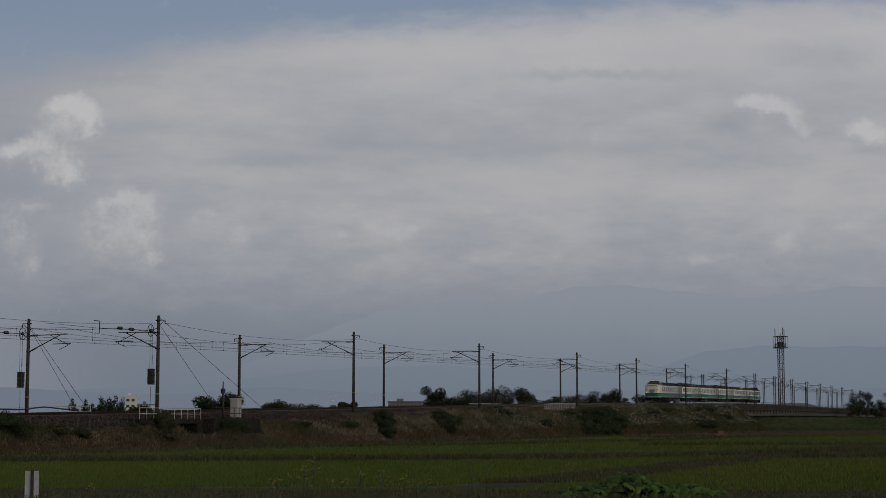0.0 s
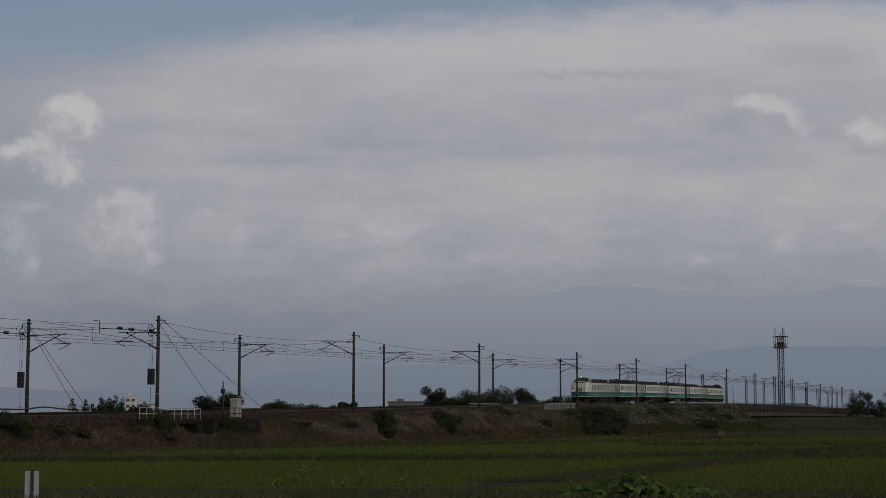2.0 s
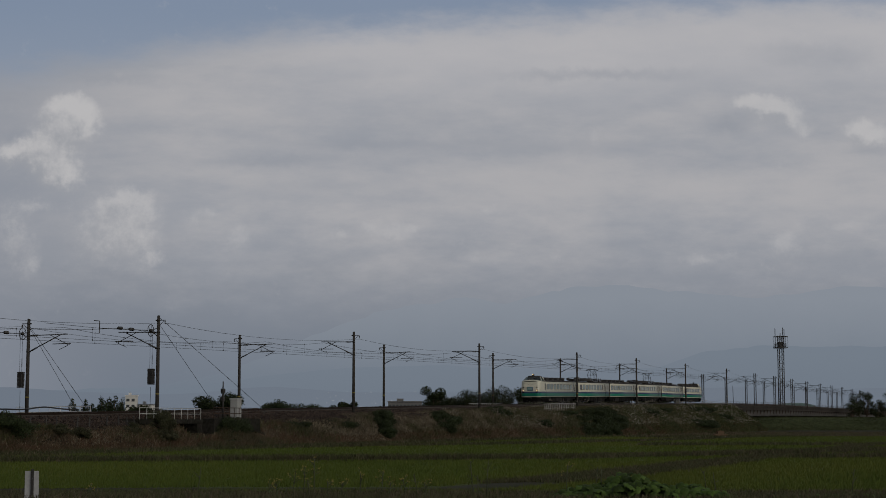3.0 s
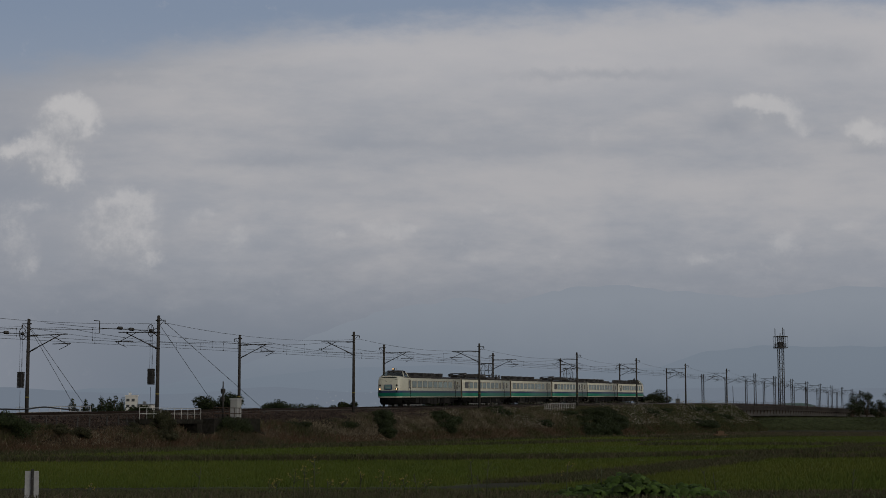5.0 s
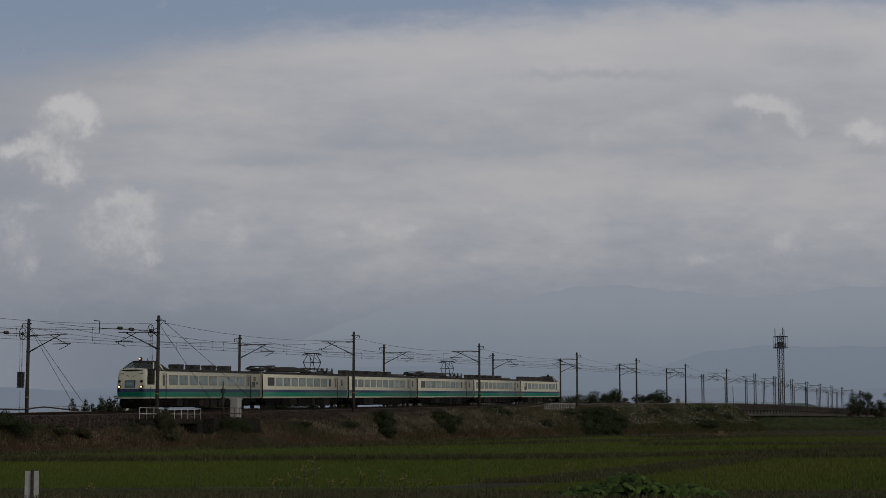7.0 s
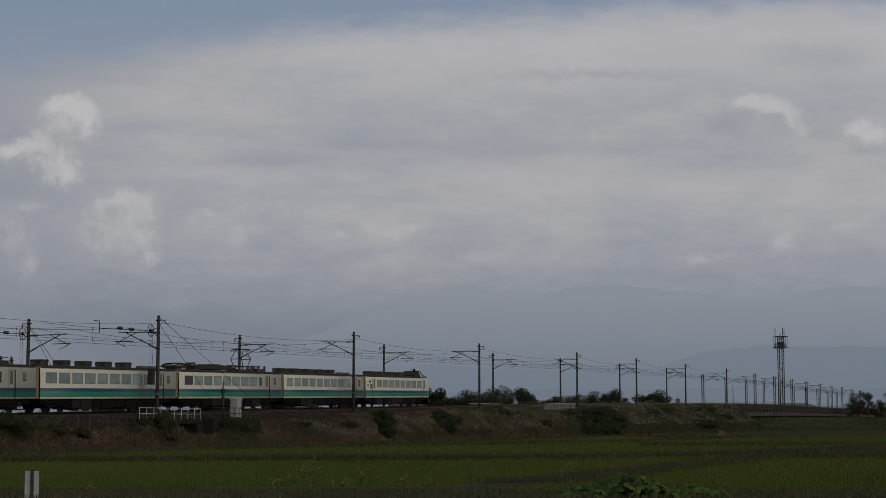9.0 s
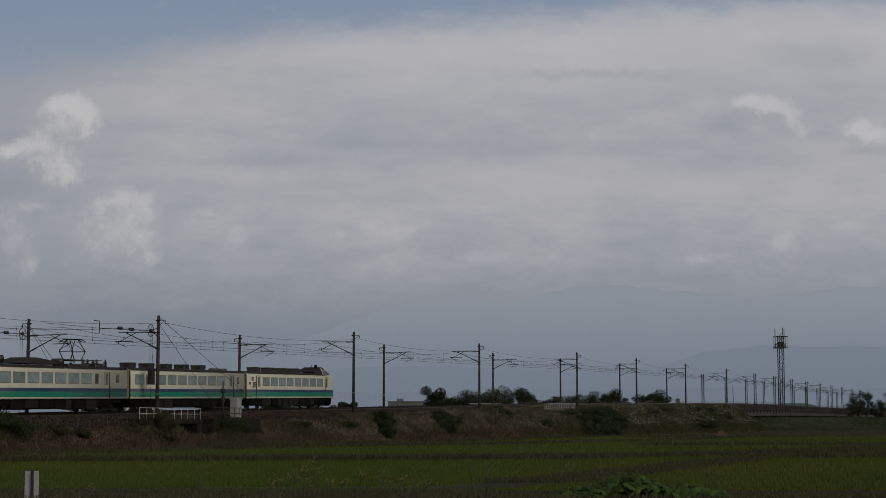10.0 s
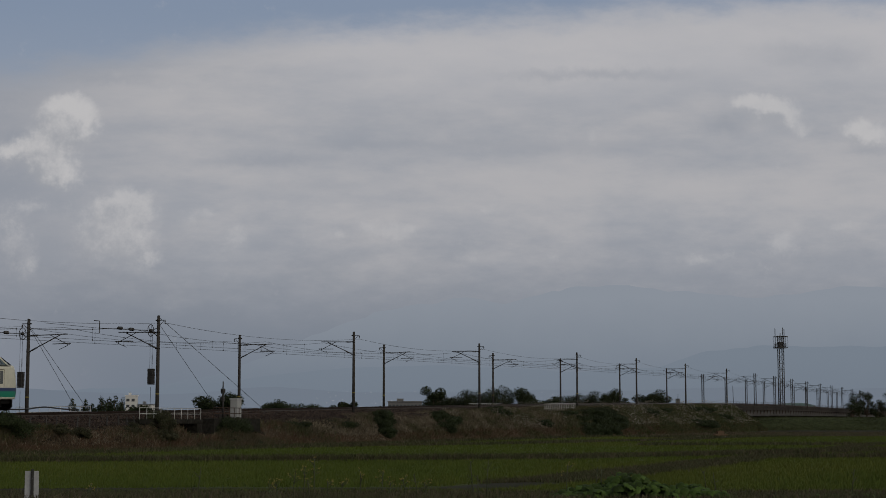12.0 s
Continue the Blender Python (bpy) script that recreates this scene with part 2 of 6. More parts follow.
def bulk(name, verts, faces, mats, slots=None):
    """A mesh object from arrays of triangles."""
    me = bpy.data.meshes.new(name)
    verts, faces = np.asarray(verts, np.float32), np.asarray(faces, np.int32)
    me.vertices.add(len(verts)), me.loops.add(faces.size), me.polygons.add(len(faces))
    me.vertices.foreach_set("co", verts.ravel())
    me.loops.foreach_set("vertex_index", faces.ravel())
    me.polygons.foreach_set("loop_start", np.arange(0, faces.size, 3, dtype=np.int32))
    for x in mats if isinstance(mats, (list, tuple)) else [mats]:
        me.materials.append(x)
    if slots is not None:
        me.polygons.foreach_set("material_index", np.asarray(slots, np.int32))
    me.update(calc_edges=True)
    me.validate()
    return new(name, me)


# ---- the railway's line: s along it, n across it towards the fields ----
TURN = radians(19.55)
SIN, COS = math.sin(TURN), math.cos(TURN)
NEAR_TRACK, FAR_TRACK = -1.47, -5.27
ALONG = 90 - 19.55


def place(s, n, z=0.0):
    return Vector((-2.42 + s * SIN + n * COS, 193.6 + s * COS - n * SIN, z))


def rail_z(s):
    """Rail level: climbing to the viaduct, then nearly level."""
    def soft(a, k):
        t = (s - a) / k
        return k * (max(t, 0.0) + math.log1p(math.exp(-abs(t))))
    return 2.73 + 0.0147 * (s + 80.3) - 0.006 * soft(112.0, 12.0) - 0.0076 * soft(255.0, 16.0)


def at_track(s, n, z=0.0, turn=0.0):
    v = place(s, n, z)
    return pose(v.x, v.y, v.z, 0, 0, ALONG + turn)


rng = np.random.default_rng(7)


# ---- sky and distance ----
SKY_Y = 4300.0


def sky_material():
    m = bpy.data.materials.new("cloudy_sky")
    m.use_nodes = True
    n, l = m.node_tree.nodes, m.node_tree.links
    n.clear()
    out, em, co, sep = n.new("ShaderNodeOutputMaterial"), n.new("ShaderNodeEmission"), n.new("ShaderNodeTexCoord"), n.new("ShaderNodeSeparateXYZ")
    l.new(co.outputs["Object"], sep.inputs[0])

    def val(x, sock):
        if isinstance(x, (int, float)):
            sock.default_value = x
        else:
            l.new(x, sock)

    def op(kind, a, b=0.0, c=0.0):
        k = n.new("ShaderNodeMath")
        k.operation = kind
        val(a, k.inputs[0]), val(b, k.inputs[1]), val(c, k.inputs[2])
        return k.outputs[0]

    def noise_at(scale, detail=6.0, rough=0.55, sx=1.0, sz=1.0, tilt=0.0, off=0.0):
        mp, t = n.new("ShaderNodeMapping"), n.new("ShaderNodeTexNoise")
        mp.inputs["Scale"].default_value = (sx, 1, sz)
        mp.inputs["Rotation"].default_value = (0, tilt, 0)
        mp.inputs["Location"].default_value = (off, off * 0.37, off * 1.3)
        t.inputs["Scale"].default_value, t.inputs["Detail"].default_value, t.inputs["Roughness"].default_value = scale, detail, rough
        l.new(co.outputs["Object"], mp.inputs["Vector"])
        l.new(mp.outputs["Vector"], t.inputs["Vector"])
        return t.outputs["Fac"]

    def ramp(x, a, b, lo=0.0, hi=1.0):
        k = n.new("ShaderNodeMapRange")
        k.interpolation_type = "SMOOTHSTEP"
        val(x, k.inputs["Value"])
        for key, v in (("From Min", a), ("From Max", b), ("To Min", lo), ("To Max", hi)):
            k.inputs[key].default_value = v
        return k.outputs["Result"]

    def mix(f, a, b):
        k = n.new("ShaderNodeMix")
        k.data_type = "RGBA"
        val(f, k.inputs["Factor"])
        for x, sock in ((a, k.inputs["A"]), (b, k.inputs["B"])):
            if isinstance(x, tuple):
                sock.default_value = (*x, 1)
            else:
                l.new(x, sock)
        return k.outputs["Result"]

    X, Z = sep.outputs["X"], sep.outputs["Z"]
    # billows push the outlines of the clouds about
    wob_x = op("MULTIPLY", op("SUBTRACT", noise_at(0.024, 8, 0.6), 0.5), 48.0)
    wob_z = op("MULTIPLY", op("SUBTRACT", noise_at(0.024, 8, 0.6, off=900.0), 0.5), 48.0)
    Xw, Zw = op("ADD", X, wob_x), op("ADD", Z, wob_z)
    streak = noise_at(0.0042, 9, 0.58, 0.5, 2.0, 0.09, 50.0)
    broad = noise_at(0.0016, 5, 0.5, 0.7, 1.9, 0.10, 400.0)
    fine = noise_at(0.012, 9, 0.62, 0.6, 1.5, 0.06, 77.0)
    # blue above, hazier grey-blue towards the land
    blue = mix(ramp(Z, 800, 1150), (0.262, 0.308, 0.386), (0.205, 0.264, 0.366))
    haze_c = mix(ramp(Z, 30, 430), (0.164, 0.195, 0.242), (0.240, 0.260, 0.301))
    # the layer of cloud and its upper edge, rising to the right
    edge = op("ADD", op("MULTIPLY", X, 0.074), ramp(X, -1300, -600, 985.0, 1026.0))
    arch = op("MULTIPLY", op("MULTIPLY", X, X), -0.000012)
    over = op("SUBTRACT", op("ADD", Z, op("MULTIPLY", op("SUBTRACT", fine, 0.5), 120.0)), op("ADD", edge, arch))
    over = op("ADD", over, op("MULTIPLY", op("SUBTRACT", broad, 0.5), 90.0))
    clear = ramp(over, -50.0, 75.0, 0.0, 0.95)
    shade = op("ADD", op("MULTIPLY", op("SUBTRACT", streak, 0.5), 1.0), op("MULTIPLY", op("SUBTRACT", broad, 0.5), 0.9))
    shade = op("ADD", shade, op("MULTIPLY", op("SUBTRACT", fine, 0.5), 0.45))
    deck = mix(ramp(shade, -0.32, 0.30), (0.312, 0.330, 0.370), (0.418, 0.414, 0.430))
    low = ramp(op("ADD", Z, op("MULTIPLY", op("SUBTRACT", fine, 0.5), 170.0)), 205, 560)
    haze_c = mix(ramp(X, -1250, -500, 0.75, 0.0), haze_c, (0.142, 0.168, 0.212))
    cloud = mix(low, haze_c, deck)
    cloud = mix(ramp(X, -1250, -650, 0.62, 0.0), cloud, (0.262, 0.282, 0.326))
    aloft = op("MULTIPLY", ramp(op("ADD", Z, op("MULTIPLY", op("SUBTRACT", broad, 0.5), 260.0)), 740, 960), ramp(X, -700, -100))
    cloud = mix(op("MULTIPLY", aloft, 0.6), cloud, (0.482, 0.474, 0.490))
    col = mix(clear, cloud, blue)

    def field(rows, ox=0.0, oz=0.0):
        """The thickness of cloud in rounded heaps, seen from a place moved by ox, oz."""
        total = None
        for cx, cz, rx, rz, w in rows:
            dx = op("DIVIDE", op("SUBTRACT", Xw, cx - ox), rx * 1.25)
            dz = op("DIVIDE", op("SUBTRACT", Zw, cz - oz), rz * 1.25)
            g = op("MULTIPLY", op("POWER", 0.42, op("ADD", op("MULTIPLY", dx, dx), op("MULTIPLY", dz, dz))), w)
            total = g if total is None else op("SUBTRACT", op("ADD", total, g), op("MULTIPLY", total, g))
        return total

    rough = noise_at(0.036, 10, 0.66, off=333.0)
    puffy = noise_at(0.013, 4, 0.5, off=140.0)
    gloom = op("MULTIPLY", ramp(op("ADD", field(SHADES), op("MULTIPLY", op("SUBTRACT", fine, 0.5), 0.5)), 0.05, 0.7), 0.6)
    col = mix(gloom, col, (0.268, 0.290, 0.334))
    for rows, most, thin, full in ((SMALL_HEADS, 0.45, 0.05, 0.8), (LOW_HEADS, 0.72, 0.06, 0.78), (EAST_HEADS, 0.8, 0.1, 0.95), (HIGH_HEADS, 0.92, 0.14, 0.86)):
        here, there = field(rows), field(rows, 22.0, 34.0)
        form = op("ADD", op("MULTIPLY", op("SUBTRACT", rough, 0.5), 0.75), op("MULTIPLY", op("SUBTRACT", puffy, 0.5), 0.55))
        lit = ramp(op("ADD", op("SUBTRACT", here, there), op("MULTIPLY", form, 1.5)), -0.46, 0.50)
        thick = op("ADD", here, op("MULTIPLY", form, 0.75))
        col = mix(ramp(thick, thin, full, 0.0, most), col, mix(lit, (0.335, 0.345, 0.372), (0.505, 0.498, 0.505)))
    l.new(col, em.inputs["Color"])
    l.new(em.outputs[0], out.inputs["Surface"])
    return m


# heads of cloud: centre, half-sizes, weight
HIGH_HEADS = [(-981, 827, 38, 22, 0.95), (-950, 794, 38, 33, 0.95), (-994, 773, 35, 36, 0.90), (-938, 758, 23, 18, 0.50), (-1067, 713, 56, 21, 0.85), (-1137, 698, 35, 19, 0.80), (-1022, 680, 38, 33, 0.80), (-991, 636, 38, 24, 0.75), (-1032, 731, 38, 30, 0.70), (-986, 788, 50, 39, 0.55), (-1018, 709, 53, 39, 0.50), (-1002, 656, 44, 36, 0.40)]
LOW_HEADS = [(-863, 567, 32, 16, 0.5), (-810, 582, 35, 21, 0.58), (-777, 552, 22, 25, 0.5), (-790, 481, 32, 30, 0.38), (-757, 416, 29, 19, 0.42), (-886, 532, 17, 18, 0.38), (-837, 508, 65, 66, 0.36), (-1066, 564, 38, 13, 0.4), (-1115, 456, 44, 60, 0.36), (-1062, 404, 23, 21, 0.3), (-818, 530, 44, 45, 0.34), (-843, 471, 62, 54, 0.29), (-784, 427, 44, 39, 0.24), (-932, 493, 59, 39, 0.2), (-1124, 530, 47, 45, 0.23)]
SMALL_HEADS = [(-606, 546, 17, 13, 0.50), (-638, 520, 32, 24, 0.45), (-529, 487, 20, 22, 0.50), (-571, 463, 44, 30, 0.30), (-263, 486, 20, 12, 0.50), (-189, 508, 23, 16, 0.50), (-123, 490, 35, 19, 0.50), (-72, 502, 17, 7, 0.42), (-152, 471, 66, 24, 0.30), (881, 469, 26, 22, 0.55), (676, 419, 35, 12, 0.50), (745, 434, 20, 10, 0.42), (890, 441, 44, 21, 0.32), (400, 739, 13, 16, 0.36), (114, 552, 23, 12, 0.34), (295, 422, 20, 9, 0.38), (96, 427, 44, 15, 0.32), (1053, 508, 59, 13, 0.30)]
EAST_HEADS = [(797, 835, 26, 13, 0.68), (831, 842, 29, 13, 0.75), (880, 824, 35, 18, 0.75), (919, 788, 16, 25, 0.55), (949, 752, 11, 13, 0.45), (1081, 752, 26, 19, 0.75), (1107, 773, 17, 13, 0.75), (1136, 749, 35, 22, 0.70), (853, 806, 50, 21, 0.40), (860, 812, 59, 24, 0.42), (911, 773, 38, 24, 0.34), (1118, 731, 50, 27, 0.42)]
SHADES = [(749, 776, 53, 24, 0.60), (1117, 707, 59, 15, 0.40), (-463, 680, 140, 16, 0.50), (-1115, 746, 32, 19, 0.55), (-1004, 441, 68, 54, 0.55), (-1126, 612, 44, 21, 0.50), (-461, 455, 35, 21, 0.45), (-867, 899, 133, 15, 0.40), (395, 909, 222, 15, 0.45), (975, 957, 162, 39, 0.40), (245, 719, 251, 24, 0.40), (-212, 724, 192, 15, 0.35), (-711, 508, 44, 60, 0.35), (1050, 404, 103, 45, 0.35), (-330, 612, 177, 15, 0.25)]


def make_sky():
    bm = bmesh.new()
    rows = []
    for z in (-60, 300, 700, 1100, 1700):
        rows.append([(x, 0, z) for x in range(-2300, 2301, 460)])
    sheet(bm, rows)
    sky = part("sky_backdrop", bm, sky_material(), None, "grey cloud layer with white billows and blue gap", pose(0, SKY_Y, 0))
    return tagged(sky, category="sky", kind="structure")


def make_ridge(name, label, y, knots, wob, material, seed):
    """A far mountain: a slope that leans away, with an uneven crest."""
    bm = bmesh.new()
    xs = np.linspace(knots[0][0], knots[-1][0], 160)
    crest = np.interp(xs, [k[0] for k in knots], [k[1] for k in knots])
    top, mid, low = [], [], []
    for x, z in zip(xs, crest):
        h = max(1.0, z + wob * (noise.noise((x * 0.008, seed, 0)) + 0.5 * noise.noise((x * 0.022, seed, 3)) + 0.25 * noise.noise((x * 0.06, seed, 5))))
        top.append((x, 120, h)), mid.append((x, 60 + 20 * noise.noise((x * 0.02, seed, 9)), h * 0.5)), low.append((x, 0, -20))
    sheet(bm, [low, mid, top])
    return tagged(part(name, bm, material, None, label, pose(0, y, 0)), category="mountain", kind="structure")


sky = make_sky()
# both ranges glow in painted haze colours instead of taking the sun
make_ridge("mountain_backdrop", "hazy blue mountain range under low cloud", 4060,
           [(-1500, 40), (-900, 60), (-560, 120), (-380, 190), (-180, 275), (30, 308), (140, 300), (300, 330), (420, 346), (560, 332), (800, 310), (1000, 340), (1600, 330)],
           12, haze("far_mountain_haze", (0.158, 0.191, 0.237), (0.246, 0.274, 0.318), 90, 330), 1)
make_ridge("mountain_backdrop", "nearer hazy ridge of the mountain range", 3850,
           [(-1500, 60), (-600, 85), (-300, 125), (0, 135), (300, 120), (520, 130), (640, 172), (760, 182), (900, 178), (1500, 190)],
           7, haze("near_mountain_haze", (0.158, 0.191, 0.236), (0.176, 0.210, 0.256), 40, 175), 2)


# ---- ground ----
def make_ground():
    bm = bmesh.new()
    xs = [-3000, -1200, -400, -150, -60, -20, 20, 60, 120, 200, 400, 1200, 3000]
    ys = [-1500, -400, -60, 0, 20, 34, 46, 60, 90, 130, 180, 260, 420, 700, 1500, 4290]
    sheet(bm, [[(x, y, 0.55 if y <= 34 else (0.15 if y <= 46 else 0.0)) for x in xs] for y in ys])
    return tagged(part("ground", bm, M["soil"], None, "flat farmland of brown soil and grass"), category="ground", kind="structure")


make_ground()


def bank(name, s0, s1, label):
    """A stretch of the railway bank with its uneven slopes."""
    bm = bmesh.new()
    rows = []
    count = max(2, int((s1 - s0) / 2.0))
    for i in range(count + 1):
        s = s0 + (s1 - s0) * i / count
        h = rail_z(s) - 0.62
        row = []
        for n, k in ((-10.2 - 1.3 * h, 0.0), (-10.2 - 0.6 * h, 0.5), (-10.2, 1.0), (-9.2, 1.0), (2.2, 1.0), (2.9, 0.97), (2.9 + 0.35 * h, 0.74),
                     (2.9 + 0.7 * h, 0.48), (2.9 + 1.1 * h, 0.18), (2.9 + 1.35 * h, 0.0), (2.9 + 1.45 * h, -0.06)):
            w = 0.25 * noise.noise((s * 0.25, n * 0.4, 1)) if 0 < k < 0.97 else 0
            p = place(s, n, max(-0.3, h * k + w))
            row.append(p)
        rows.append(row)
    sheet(bm, rows)
    for r in (rows[0], rows[-1]):
        put(bm, [*r, Vector((r[-1].x, r[-1].y, -0.3)), Vector((r[0].x, r[0].y, -0.3))], [tuple(range(len(r) + 2))])
    return tagged(part(name, bm, M["bank"], None, label), category="embankment", kind="structure")


bank("embankment", -150.0, -65.6, "grassy railway embankment with brown slopes")
bank("embankment", -53.0, 192.0, "overgrown railway embankment rising towards the viaduct")


def ballast_spread(s):
    """How far the stones spill down the near shoulder: much in the west, not at the bridge."""
    return 0.0 if -72.0 < s < -52.0 else min(1.0, max(0.0, (60.0 - s) / 60.0))


def ballast_stones():
    """Loose stones on the near shoulder of the bed."""
    g = np.random.default_rng(41)
    N = 16000
    s = -104 + 150 * g.random(N) ** 1.2
    q = g.random(N)
    P = []
    for a, b in zip(s, q):
        f = ballast_spread(a)
        n = 0.4 + b * (0.9 + 2.2 * f)
        prof = ((0.55, -0.22), (1.35, -0.72 + 0.28 * f), (1.4 + f, -0.75 + 0.18 * f), (1.45 + 1.6 * f, -0.8 + 0.07 * f), (1.5 + 2.1 * f, -0.85 - 0.3 * f))
        P.append(place(a, n, rail_z(a) + float(np.interp(n, [p[0] for p in prof], [p[1] for p in prof])) + 0.02))
    P = np.array(P)
    octa = np.array([(1, 0, 0), (-1, 0, 0), (0, 1, 0), (0, -1, 0), (0, 0, 1), (0, 0, -1)], float)
    tri = np.array([(0, 2, 4), (2, 1, 4), (1, 3, 4), (3, 0, 4), (2, 0, 5), (1, 2, 5), (3, 1, 5), (0, 3, 5)])
    size = g.uniform(0.035, 0.085, (N, 1, 1)) * g.uniform(0.6, 1.3, (N, 6, 1))
    v = P[:, None, :] + octa[None] * size
    f = (np.arange(N)[:, None, None] * 6 + tri[None]).reshape(-1, 3)
    tagged(bulk("ballast_stones", v.reshape(-1, 3), f, M["stone"]), "loose brown crushed stones on the ballast shoulder", "ballast", kind="stuff")


def ballast_bed():
    bm = bmesh.new()
    rows = []
    for i in range(0, 361):
        s = -150 + 2.0 * i
        z = rail_z(s)
        f = ballast_spread(s)
        rows.append([place(s, n, z + dz + 0.04 * noise.noise((s * 0.7, n, 4))) for n, dz in
                     ((-8.3, -0.7), (-7.3, -0.22), (-3.37, -0.2), (0.55, -0.22), (1.35, -0.72 + 0.28 * f), (1.4 + f, -0.75 + 0.18 * f),
                      (1.45 + 1.6 * f, -0.8 + 0.07 * f), (1.5 + 2.1 * f, -0.85 - 0.3 * f))])
    sheet(bm, rows)
    return tagged(part("ballast_bed", bm, M["ballast"], None, "brown crushed-stone ballast under both tracks"), category="ballast", kind="structure")


ballast_bed()
ballast_stones()


def rails():
    for c in (NEAR_TRACK, FAR_TRACK):
        track = thing("railway_track", "rusty steel rails on concrete sleepers in ballast", "railway track", "pair of tracks")
        for side in (-0.53, 0.53):
            bm = bmesh.new()
            rows = []
            for i in range(0, 181):
                s = -150 + 4.0 * i
                z = rail_z(s)
                rows.append([place(s, c + side + a, z + b) for a, b in ((-0.06, -0.15), (-0.02, -0.12), (-0.035, 0), (0.035, 0), (0.02, -0.12), (0.06, -0.15))])
            sheet(bm, rows, smooth=False)
            part("rail", bm, M["rail"], track)
        bm = bmesh.new()
        box(bm, (-0.11, -1.0, -0.33), (0.11, 1.0, -0.14), cut=0.03)
        me = mesh_of("sleeper", bm, M["sleeper"])
        for k in range(290):
            s = -92 + k * 0.66
            ob = new("sleeper", me)
            ob.parent = track
            ob.matrix_basis = at_track(s, c, rail_z(s))


def viaduct():
    top = thing("viaduct", "long brown concrete railway viaduct with side brackets", "viaduct")
    tagged(top, kind="structure")
    s = 190.0
    while s < 700:
        e = s + 32.4
        bm = bmesh.new()
        for a, b, lo, hi in ((-9.4, 3.0, -1.5, -0.62), (-8.9, 2.5, -3.05, -1.5)):
            p = [place(q, n, rail_z(q) + z) for q in (s, e - 0.06) for n, z in ((a, lo), (b, lo), (b, hi), (a, hi))]
            put(bm, p, [(3, 2, 1, 0), (4, 5, 6, 7), (0, 1, 5, 4), (1, 2, 6, 5), (2, 3, 7, 6), (3, 0, 4, 7)])
        part("deck_span", bm, M["girder"], top)
        for n in (-9.4, 2.85):
            bm = bmesh.new()
            p = [place(q, n + d, rail_z(q) + z) for q in (s, e - 0.06) for d, z in ((0, -1.65), (0.15, -1.65), (0.15, -0.55), (0, -0.55))]
            put(bm, p, [(3, 2, 1, 0), (4, 5, 6, 7), (0, 1, 5, 4), (1, 2, 6, 5), (2, 3, 7, 6), (3, 0, 4, 7)])
            part("parapet", bm, M["deck"], top)
        for k in range(6):
            q = s + 2.5 + k * 5.4
            bm = bmesh.new()
            p = [place(q + d, n, rail_z(q) + z) for d in (-0.25, 0.25) for n, z in ((2.4, -2.9), (2.82, -2.0), (2.82, -1.5), (2.4, -1.5))]
            put(bm, p, [(3, 2, 1, 0), (4, 5, 6, 7), (0, 1, 5, 4), (1, 2, 6, 5), (2, 3, 7, 6), (3, 0, 4, 7)])
            part("bracket", bm, M["deck"], top)
        bm = bmesh.new()
        for q in np.arange(s + 0.5, e, 2.0):
            tube(bm, place(q, 2.92, rail_z(q) - 0.55), place(q, 2.92, rail_z(q) + 0.35), 0.03, n=4)
        for dz in (-0.1, 0.33):
            tube(bm, place(s, 2.92, rail_z(s) + dz), place(e, 2.92, rail_z(e) + dz), 0.022, n=4)
        part("railing", bm, M["rust"], top)
        bm = bmesh.new()
        h = rail_z(s) - 3.05
        box(bm, (-1.0, -4.2, -0.5), (1.0, 4.2, h - 0.9), cut=0.3)
        box(bm, (-1.2, -5.0, h - 0.9), (1.2, 5.0, h + 0.0), cut=0.15)
        part("pier", bm, M["concrete"], top, at=at_track(s, -3.4))
        s = e


rails()
viaduct()


def levee():
    """The river bank that the viaduct crosses."""
    bm = bmesh.new()
    rows = []
    for i in range(0, 81):
        x = 50 + i * 6.0
        y = 402 + 0.05 * (x - 70)
        g = min(1.0, (i + 0.5) / 2.0)
        rows.append([(x, y + dy, max(-0.2, z * g + 0.12 * noise.noise((x * 0.1, dy, 2)))) for dy, z in ((0, -0.1), (3, 0.8), (7, 2.1), (10, 2.95), (12, 3.15), (17, 3.15), (30, -0.1))])
    sheet(bm, rows)
    return tagged(part("levee", bm, M["leveegrass"], None, "long grass-covered river levee crossed by the viaduct"), category="levee", kind="structure")


levee()


# ---- overhead line ----
NEAR_POLES = [-105.0, -64.8, -24.5, 16.3, 63.5, 103.5, 146.8, 193.7] + [233.8 + 32.9 * k for k in range(10)]
FAR_POLES = [-106.0, -67.9, -30.5, 9.0, 52.8, 89.9, 132.5, 175.9] + [217.6 + 31.9 * k for k in range(10)]


